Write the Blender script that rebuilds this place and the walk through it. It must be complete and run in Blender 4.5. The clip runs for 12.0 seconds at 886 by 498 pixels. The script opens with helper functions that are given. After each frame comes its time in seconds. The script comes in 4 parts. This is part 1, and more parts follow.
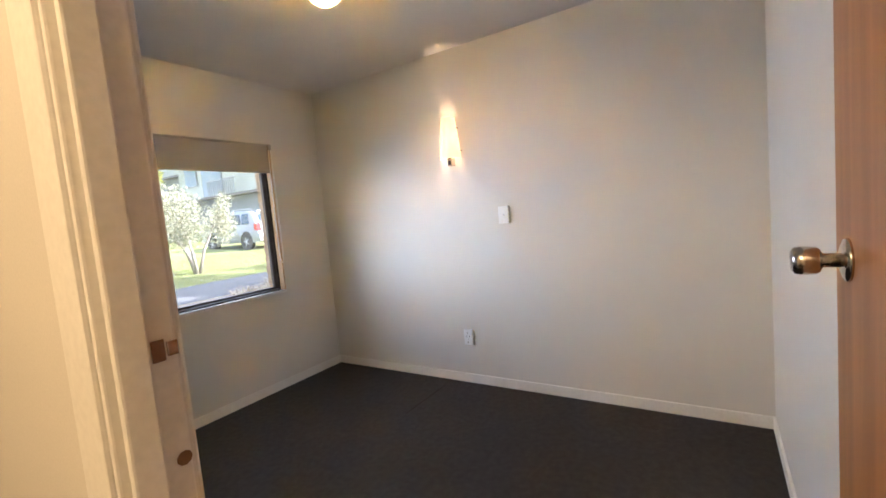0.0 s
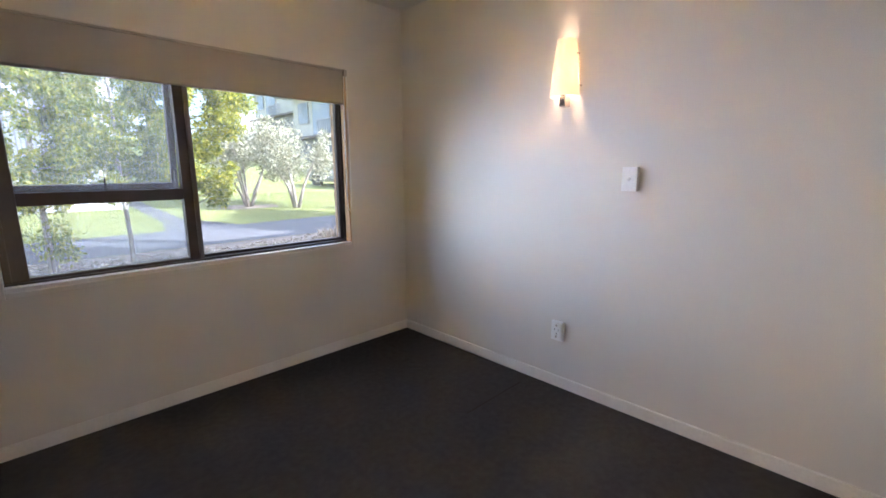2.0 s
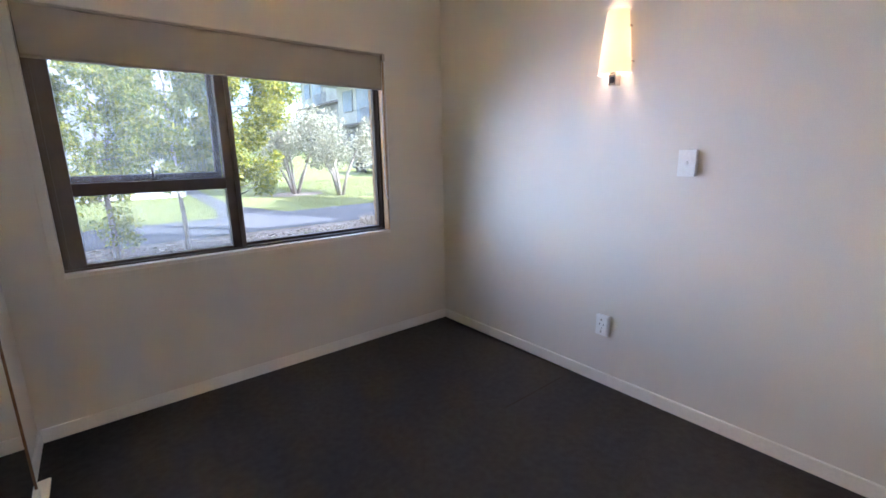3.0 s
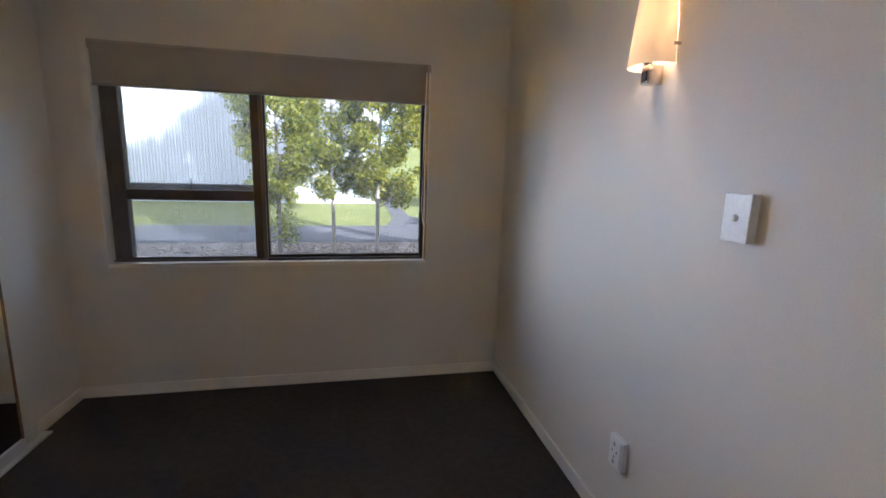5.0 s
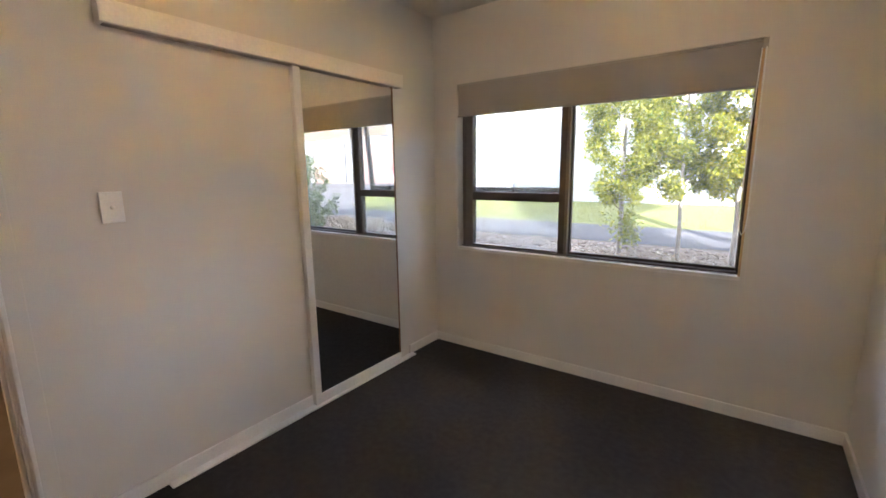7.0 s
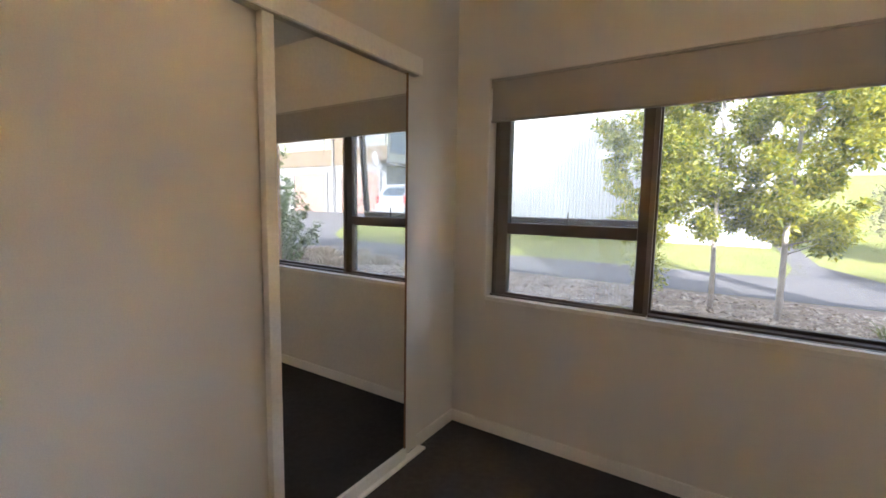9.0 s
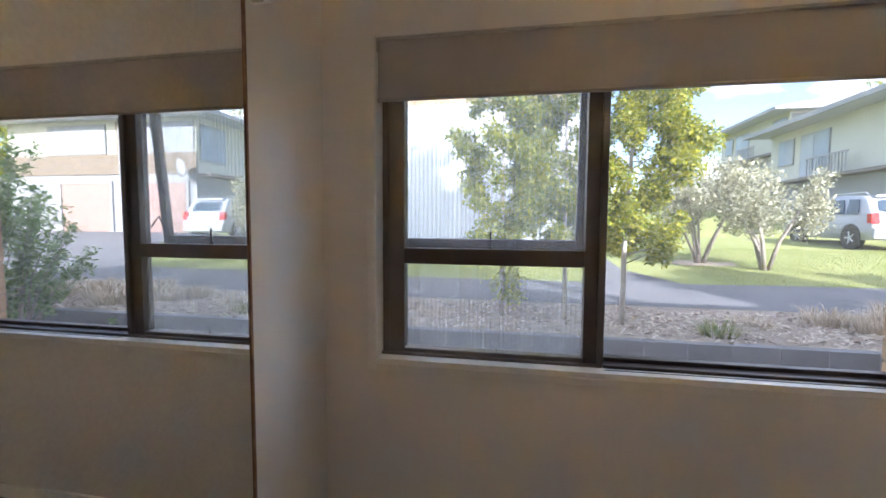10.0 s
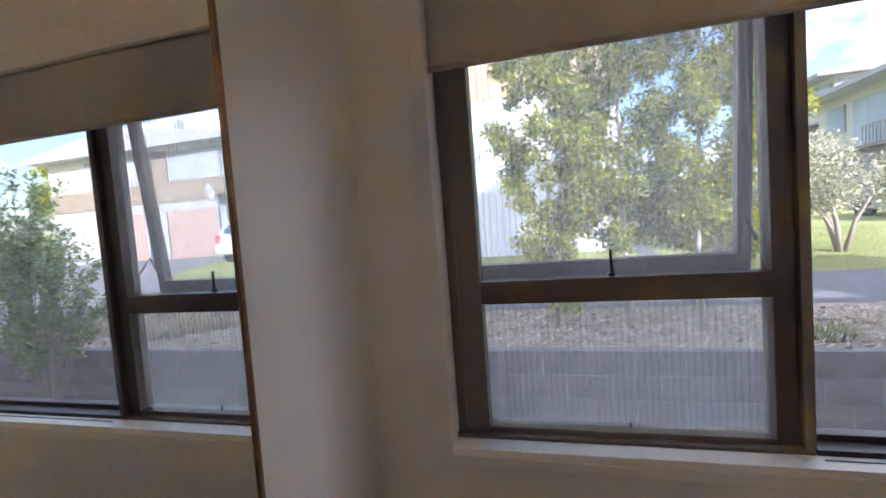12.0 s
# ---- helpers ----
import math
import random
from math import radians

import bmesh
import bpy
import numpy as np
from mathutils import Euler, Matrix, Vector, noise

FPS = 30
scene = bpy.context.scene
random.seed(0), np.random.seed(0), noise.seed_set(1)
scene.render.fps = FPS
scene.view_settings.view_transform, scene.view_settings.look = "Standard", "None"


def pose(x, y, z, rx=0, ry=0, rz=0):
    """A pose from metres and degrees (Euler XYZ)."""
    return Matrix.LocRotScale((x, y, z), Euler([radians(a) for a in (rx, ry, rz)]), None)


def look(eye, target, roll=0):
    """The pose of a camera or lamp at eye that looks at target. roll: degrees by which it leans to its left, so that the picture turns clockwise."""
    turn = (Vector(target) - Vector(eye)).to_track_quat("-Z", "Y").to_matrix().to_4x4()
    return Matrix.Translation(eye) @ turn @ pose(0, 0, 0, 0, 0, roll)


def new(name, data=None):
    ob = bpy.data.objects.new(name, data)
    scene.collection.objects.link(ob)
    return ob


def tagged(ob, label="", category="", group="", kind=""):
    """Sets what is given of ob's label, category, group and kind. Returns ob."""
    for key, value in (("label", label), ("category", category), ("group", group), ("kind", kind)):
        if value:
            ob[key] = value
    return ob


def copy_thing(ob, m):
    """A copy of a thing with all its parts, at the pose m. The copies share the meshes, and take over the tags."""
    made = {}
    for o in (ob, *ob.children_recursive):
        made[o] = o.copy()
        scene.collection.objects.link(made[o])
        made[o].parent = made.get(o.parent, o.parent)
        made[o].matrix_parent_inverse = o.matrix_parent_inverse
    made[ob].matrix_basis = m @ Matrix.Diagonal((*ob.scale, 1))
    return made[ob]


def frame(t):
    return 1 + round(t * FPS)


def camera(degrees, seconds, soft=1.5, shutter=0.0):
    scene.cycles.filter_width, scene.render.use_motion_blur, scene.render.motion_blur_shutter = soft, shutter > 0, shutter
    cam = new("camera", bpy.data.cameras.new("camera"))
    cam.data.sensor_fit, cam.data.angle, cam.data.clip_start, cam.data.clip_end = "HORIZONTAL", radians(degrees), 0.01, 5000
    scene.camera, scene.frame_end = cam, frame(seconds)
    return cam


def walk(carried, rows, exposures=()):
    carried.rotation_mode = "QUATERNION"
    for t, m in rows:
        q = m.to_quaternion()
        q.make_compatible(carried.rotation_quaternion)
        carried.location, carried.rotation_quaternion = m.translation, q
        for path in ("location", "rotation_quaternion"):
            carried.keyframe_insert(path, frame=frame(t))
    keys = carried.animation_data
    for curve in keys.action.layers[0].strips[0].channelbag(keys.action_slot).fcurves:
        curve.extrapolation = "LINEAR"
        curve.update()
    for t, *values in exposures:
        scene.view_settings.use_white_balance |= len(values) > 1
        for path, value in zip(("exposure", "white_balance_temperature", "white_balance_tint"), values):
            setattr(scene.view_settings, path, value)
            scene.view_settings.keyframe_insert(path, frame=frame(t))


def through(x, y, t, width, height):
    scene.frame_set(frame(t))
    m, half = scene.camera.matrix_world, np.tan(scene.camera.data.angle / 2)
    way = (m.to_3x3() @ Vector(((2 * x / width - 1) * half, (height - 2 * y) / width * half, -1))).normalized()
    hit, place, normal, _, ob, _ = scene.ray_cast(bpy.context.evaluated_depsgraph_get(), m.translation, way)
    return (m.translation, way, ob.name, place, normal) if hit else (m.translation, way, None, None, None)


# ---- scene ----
cam = camera(91.9, 12.0, soft=1.6)
PATH = [
    (0, (-0.236, -2.953, 1.275), (1.44, -1.874, 1.108), -5.2),
    (0.5, (0.019, -2.753, 1.42), (1.597, -1.528, 1.324), -4.8),
    (1, (0.191, -2.64, 1.445), (1.791, -1.444, 1.332), -4.1),
    (1.5, (0.251, -2.601, 1.352), (1.685, -1.212, 1.229), -1.1),
    (2, (0.298, -2.61, 1.275), (1.679, -1.21, 0.912), -0.3),
    (2.5, (0.334, -2.608, 1.26), (1.634, -1.151, 0.829), -0.1),
    (3, (0.367, -2.57, 1.276), (1.593, -1.047, 0.853), -1.1),
    (3.2, (0.456, -2.542, 1.298), (1.646, -0.997, 0.851), -1.4),
    (5, (1.528, -2.613, 1.311), (1.928, -0.684, 0.966), 1.6),
    (5.5, (1.7, -2.596, 1.312), (1.18, -0.704, 0.923), -0.1),
    (6, (1.816, -2.605, 1.337), (0.861, -0.894, 0.936), 0.4),
    (6.5, (1.933, -2.667, 1.333), (0.695, -1.146, 0.945), 0.5),
    (7, (1.97, -2.646, 1.336), (0.821, -1.05, 0.978), -0.8),
    (7.2, (1.974, -2.645, 1.337), (0.838, -1.036, 0.988), -0.8),
    (8.8, (1.359, -2.23, 1.252), (0.302, -0.548, 1.026), 1.0),
    (9, (1.275, -2.087, 1.281), (0.192, -0.419, 1.07), 1.0),
    (9.5, (0.96, -1.761, 1.313), (0.112, 0.041, 1.132), 0.2),
    (10, (0.738, -1.495, 1.288), (0.365, 0.465, 1.154), 0.3),
    (10.5, (0.618, -1.27, 1.303), (0.737, 0.722, 1.169), 0.1),
    (11, (0.586, -1.145, 1.335), (0.834, 0.835, 1.206), -1.3),
    (11.5, (0.549, -1.089, 1.337), (0.503, 0.907, 1.21), -3.0),
    (12, (0.481, -1.025, 1.34), (-0.018, 0.908, 1.226), -4.3),
]
EXPOSURES = [(0.0, 2.25, 6000, 18), (0.5, 1.95, 6250, 19), (1.0, 1.78, 5900, 19), (1.5, 1.72, 5800, 19), (2.0, 1.98, 5650, 20), (2.5, 2.04, 5450, 21), (3.2, 1.95, 5300, 21), (5.0, 1.2, 5700, 19), (5.5, 1.18, 5700, 19), (6.0, 1.43, 5700, 19), (6.5, 2.04, 5980, 20), (7.0, 2.16, 6150, 20), (9.5, 1.68, 6300, 19), (10.5, 1.56, 5550, 21), (11.5, 1.52, 5600, 21), (12.0, 1.55, 5950, 23)]
walk(cam, [(t, look(eye, target, roll)) for t, eye, target, roll in PATH], EXPOSURES)

# ---------------------------------------------------------------- world and lights
SUN_DIR = Vector((0.50, -0.74, 0.46)).normalized()
world = bpy.data.worlds.new("world")
scene.world = world
world.use_nodes = True
wn = world.node_tree
sky = wn.nodes.new("ShaderNodeTexSky")
sky.sky_type = "NISHITA"
sky.sun_disc = False
sky.sun_elevation = math.asin(SUN_DIR.z)
sky.sun_rotation = math.atan2(SUN_DIR.x, SUN_DIR.y)
sky.dust_density = 1.5
wtc = wn.nodes.new("ShaderNodeTexCoord")
wmap = wn.nodes.new("ShaderNodeMapping")
wmap.inputs["Scale"].default_value = (1.6, 1.6, 4.5)
wcl = wn.nodes.new("ShaderNodeTexNoise")
wcl.inputs["Scale"].default_value = 1.9
wcl.inputs["Detail"].default_value = 7
wramp = wn.nodes.new("ShaderNodeValToRGB")
wramp.color_ramp.elements[0].position = 0.49
wramp.color_ramp.elements[1].position = 0.68
wmix = wn.nodes.new("ShaderNodeMix")
wmix.data_type = "RGBA"
wmix.inputs[7].default_value = (13.5, 14.2, 15.6, 1)
wn.links.new(wtc.outputs["Generated"], wmap.inputs["Vector"])
wn.links.new(wmap.outputs["Vector"], wcl.inputs["Vector"])
wn.links.new(wcl.outputs["Fac"], wramp.inputs["Fac"])
wn.links.new(wramp.outputs["Color"], wmix.inputs[0])
wn.links.new(sky.outputs["Color"], wmix.inputs[6])
wn.links.new(wmix.outputs[2], wn.nodes["Background"].inputs["Color"])
wn.nodes["Background"].inputs["Strength"].default_value = 0.15

sun = new("sun", bpy.data.lights.new("sun", "SUN"))
sun.data.energy, sun.data.angle, sun.data.color = 5.0, radians(0.5), (1.0, 0.965, 0.91)
sun.matrix_world = look(SUN_DIR * 60, (0, 0, 0))


def bulb(name, place, watts, colour, radius):
    lamp = new(name, bpy.data.lights.new(name, "POINT"))
    lamp.data.energy, lamp.data.color, lamp.data.shadow_soft_size = watts, colour, radius
    lamp.location = place
    return lamp


bulb("ceiling_bulb", (1.27, -1.46, 2.330), 78, (1.0, 0.90, 0.74), 0.03)
bulb("sconce_bulb", (2.405, -1.372, 1.785), 1.5, (1.0, 0.74, 0.48), 0.014)


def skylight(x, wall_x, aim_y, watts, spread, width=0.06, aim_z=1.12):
    """Added lamp for daylight slanting in at one side of the window towards the wall opposite."""
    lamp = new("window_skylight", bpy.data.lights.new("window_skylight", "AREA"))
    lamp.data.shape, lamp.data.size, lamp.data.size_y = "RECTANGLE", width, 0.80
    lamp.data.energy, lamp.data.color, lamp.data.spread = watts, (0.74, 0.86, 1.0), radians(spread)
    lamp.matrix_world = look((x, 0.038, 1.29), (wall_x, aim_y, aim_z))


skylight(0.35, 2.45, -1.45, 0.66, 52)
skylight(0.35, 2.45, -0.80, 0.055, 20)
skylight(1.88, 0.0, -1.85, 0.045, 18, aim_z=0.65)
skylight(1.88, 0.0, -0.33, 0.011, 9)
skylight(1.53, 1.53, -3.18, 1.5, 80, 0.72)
bulb("hall_bulb", (-1.2, -2.62, 2.25), 14, (1.0, 0.72, 0.36), 0.25)


# ---------------------------------------------------------------- materials
def surface(name, c1, c2=None, scale=6.0, rough=0.6, bump=0.0, bscale=120.0, metal=0.0, stretch=(1, 1, 1), vary=0.0, coat=0.0, spec=0.5):
    """Two tones in broad patches, a finer grain, relief, and a tint that varies from piece to piece."""
    m = bpy.data.materials.new(name)
    m.use_nodes = True
    n, l = m.node_tree.nodes, m.node_tree.links
    b = n["Principled BSDF"]
    b.inputs["Roughness"].default_value = rough
    b.inputs["Metallic"].default_value = metal
    b.inputs["Coat Weight"].default_value = coat
    b.inputs["Specular IOR Level"].default_value = spec
    c2 = c2 or tuple(v * 0.85 for v in c1)
    tc, mp = n.new("ShaderNodeTexCoord"), n.new("ShaderNodeMapping")
    mp.inputs["Scale"].default_value = stretch
    l.new(tc.outputs["Object"], mp.inputs["Vector"])
    broad, fine = n.new("ShaderNodeTexNoise"), n.new("ShaderNodeTexNoise")
    broad.inputs["Scale"].default_value, broad.inputs["Detail"].default_value = scale, 5
    fine.inputs["Scale"].default_value, fine.inputs["Detail"].default_value = bscale, 3
    ramp = n.new("ShaderNodeValToRGB")
    ramp.color_ramp.elements[0].position, ramp.color_ramp.elements[1].position = 0.33, 0.67
    ramp.color_ramp.elements[0].color, ramp.color_ramp.elements[1].color = (*c1, 1), (*c2, 1)
    l.new(mp.outputs["Vector"], broad.inputs["Vector"])
    l.new(mp.outputs["Vector"], fine.inputs["Vector"])
    l.new(broad.outputs["Fac"], ramp.inputs["Fac"])
    grain = n.new("ShaderNodeMix")
    grain.data_type, grain.blend_type = "RGBA", "MULTIPLY"
    grain.inputs[0].default_value = 0.25
    l.new(ramp.outputs["Color"], grain.inputs[6])
    gr = n.new("ShaderNodeMapRange")
    gr.inputs["To Min"].default_value, gr.inputs["To Max"].default_value = 0.6, 1.4
    l.new(fine.outputs["Fac"], gr.inputs["Value"])
    l.new(gr.outputs["Result"], grain.inputs[7])
    out = grain.outputs[2]
    if vary:
        info, hs, vr = n.new("ShaderNodeObjectInfo"), n.new("ShaderNodeHueSaturation"), n.new("ShaderNodeMapRange")
        vr.inputs["To Min"].default_value, vr.inputs["To Max"].default_value = 1 - vary, 1 + vary
        l.new(info.outputs["Random"], vr.inputs["Value"])
        l.new(vr.outputs["Result"], hs.inputs["Value"])
        l.new(out, hs.inputs["Color"])
        out = hs.outputs["Color"]
    l.new(out, b.inputs["Base Color"])
    if bump:
        bp = n.new("ShaderNodeBump")
        bp.inputs["Strength"].default_value, bp.inputs["Distance"].default_value = bump, 0.01
        l.new(fine.outputs["Fac"], bp.inputs["Height"])
        l.new(bp.outputs["Normal"], b.inputs["Normal"])
    return m


def leaf_material(name, dark, light, gloss=0.4, through=0.35):
    m = bpy.data.materials.new(name)
    m.use_nodes = True
    n, l = m.node_tree.nodes, m.node_tree.links
    b = n["Principled BSDF"]
    b.inputs["Roughness"].default_value = gloss
    geo, ramp = n.new("ShaderNodeNewGeometry"), n.new("ShaderNodeValToRGB")
    ramp.color_ramp.elements[0].color, ramp.color_ramp.elements[1].color = (*dark, 1), (*light, 1)
    l.new(geo.outputs["Random Per Island"], ramp.inputs["Fac"])
    l.new(ramp.outputs["Color"], b.inputs["Base Color"])
    tr, mix = n.new("ShaderNodeBsdfTranslucent"), n.new("ShaderNodeMixShader")
    l.new(ramp.outputs["Color"], tr.inputs["Color"])
    mix.inputs[0].default_value = through
    l.new(b.outputs[0], mix.inputs[1])
    l.new(tr.outputs[0], mix.inputs[2])
    l.new(mix.outputs[0], n["Material Output"].inputs["Surface"])
    return m


def glass_material(name, tint=(0.95, 0.97, 0.96), haze=0.0):
    m = bpy.data.materials.new(name)
    m.use_nodes = True
    n, l = m.node_tree.nodes, m.node_tree.links
    n.remove(n["Principled BSDF"])
    clear, gloss, fr = n.new("ShaderNodeBsdfTransparent"), n.new("ShaderNodeBsdfGlossy"), n.new("ShaderNodeLayerWeight")
    steep, amount = n.new("ShaderNodeMath"), n.new("ShaderNodeMath")
    steep.operation, steep.inputs[1].default_value = "POWER", 5.0
    amount.operation, amount.inputs[1].default_value, amount.inputs[2].default_value = "MULTIPLY_ADD", 0.5, 0.02
    fr.inputs["Blend"].default_value = 0.5
    l.new(fr.outputs["Facing"], steep.inputs[0])
    l.new(steep.outputs[0], amount.inputs[0])
    clear.inputs["Color"].default_value = (*tint, 1)
    gloss.inputs["Roughness"].default_value = 0.02
    mix = n.new("ShaderNodeMixShader")
    l.new(amount.outputs[0], mix.inputs[0])
    body = clear.outputs[0]
    if haze:
        milk, hz = n.new("ShaderNodeBsdfTranslucent"), n.new("ShaderNodeMixShader")
        milk.inputs["Color"].default_value = (0.93, 0.93, 0.93, 1)
        hz.inputs[0].default_value = haze
        l.new(clear.outputs[0], hz.inputs[1])
        l.new(milk.outputs[0], hz.inputs[2])
        body = hz.outputs[0]
    l.new(body, mix.inputs[1])
    l.new(gloss.outputs[0], mix.inputs[2])
    l.new(mix.outputs[0], n["Material Output"].inputs["Surface"])
    return m


def shade_material(name, colour, glow, strength, through=0.45):
    """Opal glass over a burning bulb: lets light through and glows by itself."""
    m = bpy.data.materials.new(name)
    m.use_nodes = True
    n, l = m.node_tree.nodes, m.node_tree.links
    b = n["Principled BSDF"]
    b.inputs["Base Color"].default_value = (*colour, 1)
    b.inputs["Roughness"].default_value = 0.35
    b.inputs["Emission Color"].default_value = (*glow, 1)
    b.inputs["Emission Strength"].default_value = strength
    tr, mix = n.new("ShaderNodeBsdfTranslucent"), n.new("ShaderNodeMixShader")
    tr.inputs["Color"].default_value = (*colour, 1)
    mix.inputs[0].default_value = through
    l.new(b.outputs[0], mix.inputs[1])
    l.new(tr.outputs[0], mix.inputs[2])
    l.new(mix.outputs[0], n["Material Output"].inputs["Surface"])
    return m


WALL = surface("wall_paint", (0.72, 0.68, 0.615), (0.685, 0.645, 0.58), 1.3, 0.52, 0.05, 260)
TRIM = surface("trim_paint", (0.83, 0.80, 0.75), (0.79, 0.76, 0.70), 3.0, 0.35, 0.03, 90)
CEIL = surface("ceiling_paint", (0.74, 0.70, 0.65), (0.70, 0.66, 0.61), 1.5, 0.8, 0.12, 150)
# Same carpet as CARPET: the hall's warm lamp light is put into the colour.
HALLCARPET = surface("warm_lit_carpet", (0.105, 0.081, 0.063), (0.155, 0.121, 0.095), 2.2, 0.95, 0.9, 330, spec=0.1)
CARPET = surface("charcoal_carpet", (0.0385, 0.032, 0.029), (0.050, 0.042, 0.0385), 28.0, 0.95, 0.6, 330, spec=0.1)
BRONZE = surface("bronze_aluminium", (0.130, 0.104, 0.088), (0.170, 0.138, 0.117), 9, 0.40, 0.04, 200, metal=0.15, stretch=(1, 1, 0.15))
FRAMEDARK = surface("dark_bronze", (0.055, 0.036, 0.028), (0.075, 0.05, 0.04), 9, 0.4, 0.04, 200)
LINER = surface("dark_matt_seal", (0.028, 0.019, 0.014), (0.04, 0.028, 0.02), 12, 0.9, 0.1, 150, spec=0.05)
DARK = surface("dark_seal", (0.02, 0.015, 0.014), (0.03, 0.022, 0.02), 20, 0.5)
JAMBWOOD = surface("varnished_jamb", (0.58, 0.37, 0.19), (0.48, 0.29, 0.14), 10, 0.4, 0.05, 120, stretch=(4, 4, 0.4))
BLIND = surface("blind_fabric", (0.40, 0.355, 0.315), (0.37, 0.33, 0.29), 2.0, 0.9, 0.25, 700)
PLASTIC = surface("white_plastic", (0.86, 0.86, 0.85), (0.84, 0.84, 0.82), 15, 0.3)
# Grey that also carries shade in its colour, as on the sliding door's track.
SHADOWPLASTIC = surface("shadow_grey_plastic", (0.45, 0.42, 0.37), (0.40, 0.37, 0.32), 15, 0.5)
CHROME = surface("brushed_chrome", (0.56, 0.52, 0.48), (0.48, 0.44, 0.41), 20, 0.14, 0.02, 300, metal=1.0)
DOORWOOD = surface("wood_veneer", (0.43, 0.185, 0.060), (0.31, 0.125, 0.036), 3.0, 0.45, 0.05, 60, stretch=(9, 9, 0.5), coat=0.1)
BROWNTRIM = surface("brown_stained_trim", (0.17, 0.095, 0.05), (0.12, 0.065, 0.035), 4, 0.5, 0.05, 60, stretch=(9, 9, 0.5))
MIRROR = surface("mirror_silver", (0.86, 0.87, 0.86), (0.86, 0.87, 0.86), 1, 0.015, metal=1.0)
# The haze puts veiling glare over the view into the clear panes.
GLASS = glass_material("clear_glass", haze=0.055)
TWIN = glass_material("twinwall_sheet", (0.94, 0.955, 0.97), haze=0.085)
RIB = glass_material("twinwall_rib", (0.945, 0.96, 0.97), haze=0.06)
SHADE = shade_material("opal_shade", (0.88, 0.77, 0.60), (1.0, 0.66, 0.36), 0.17, 0.20)
BOWL = shade_material("opal_bowl", (0.90, 0.74, 0.40), (1.0, 0.62, 0.14), 0.2, 0.80)
SOCKETDARK = surface("brass_worn", (0.26, 0.15, 0.08), (0.18, 0.09, 0.05), 30, 0.5, metal=0.6)
BRICK = surface("clay_brick", (0.55, 0.35, 0.21), (0.46, 0.285, 0.165), 14, 0.85, 0.4, 110, vary=0.14)
MORTAR = surface("mortar", (0.42, 0.28, 0.18), (0.34, 0.22, 0.14), 12, 0.9, 0.4, 140)
BLOCKJOINT = surface("pale_block_joint", (0.34, 0.34, 0.34), (0.27, 0.27, 0.275), 6, 0.95, 0.5, 120)
BLOCK = surface("concrete_block", (0.22, 0.22, 0.235), (0.14, 0.14, 0.152), 2.2, 0.92, 0.5, 90, vary=0.09)
ASPHALT = surface("asphalt", (0.095, 0.095, 0.102), (0.135, 0.132, 0.136), 0.9, 0.9, 0.5, 60)
LAWN = surface("lawn", (0.165, 0.195, 0.044), (0.245, 0.255, 0.078), 0.7, 0.95, 0.8, 35)
SOIL = surface("bark_mulch", (0.24, 0.19, 0.15), (0.38, 0.31, 0.25), 4, 0.95, 1.0, 30)
YARD = surface("yard_gravel", (0.20, 0.19, 0.17), (0.15, 0.14, 0.13), 3, 0.95, 0.8, 45)
SHED = surface("white_steel_cladding", (0.66, 0.68, 0.71), (0.62, 0.64, 0.67), 0.8, 0.5, 0.03, 60)
TAN = surface("tan_cladding", (0.50, 0.36, 0.22), (0.42, 0.30, 0.18), 3, 0.7, 0.1, 60, stretch=(3, 3, 0.5))
TIMBER = surface("tan_weatherboard", (0.19, 0.145, 0.10), (0.155, 0.12, 0.082), 2, 0.7, 0.1, 40, stretch=(0.5, 2, 3))
PALEROOF = surface("pale_roof_steel", (0.46, 0.47, 0.49), (0.40, 0.41, 0.43), 2, 0.5, 0.1, 30)
CREAM = surface("cream_render", (0.52, 0.52, 0.44), (0.47, 0.47, 0.40), 1.2, 0.8, 0.1, 40)
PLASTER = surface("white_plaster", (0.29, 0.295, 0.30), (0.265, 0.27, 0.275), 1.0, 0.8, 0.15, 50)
PINKDOOR = surface("pink_garage_paint", (0.275, 0.175, 0.145), (0.25, 0.16, 0.132), 2, 0.55, 0.05, 50)
ROOFING = surface("grey_roof_steel", (0.20, 0.20, 0.21), (0.15, 0.15, 0.16), 2, 0.5, 0.1, 30)
HOUSEGLASS = surface("house_window_glass", (0.22, 0.28, 0.35), (0.36, 0.42, 0.48), 0.6, 0.15, spec=0.25)
CURTAIN = surface("net_curtain", (0.29, 0.31, 0.335), (0.20, 0.22, 0.245), 3, 0.7, stretch=(8, 8, 0.5))
SLAB = surface("balcony_slab", (0.20, 0.18, 0.155), (0.16, 0.14, 0.12), 2, 0.9, 0.2, 40)
CARPAINT = surface("white_car_paint", (0.34, 0.355, 0.38), (0.325, 0.34, 0.365), 1, 0.3, coat=0.2)
CARGLASS = surface("car_glass", (0.03, 0.05, 0.07), (0.06, 0.09, 0.12), 2, 0.15, spec=0.25)
RUBBER = surface("tyre_rubber", (0.018, 0.018, 0.018), (0.028, 0.028, 0.028), 12, 0.85)
ALLOY = surface("alloy_rim", (0.60, 0.61, 0.63), (0.52, 0.53, 0.55), 8, 0.35, metal=0.3)
TAILLIGHT = surface("red_lens", (0.55, 0.03, 0.03), (0.42, 0.02, 0.02), 8, 0.15)
PLATE = surface("plate", (0.60, 0.60, 0.58), (0.55, 0.55, 0.53), 30, 0.4)
BARK = surface("pale_bark", (0.36, 0.32, 0.27), (0.24, 0.20, 0.165), 14, 0.9, 0.6, 70)
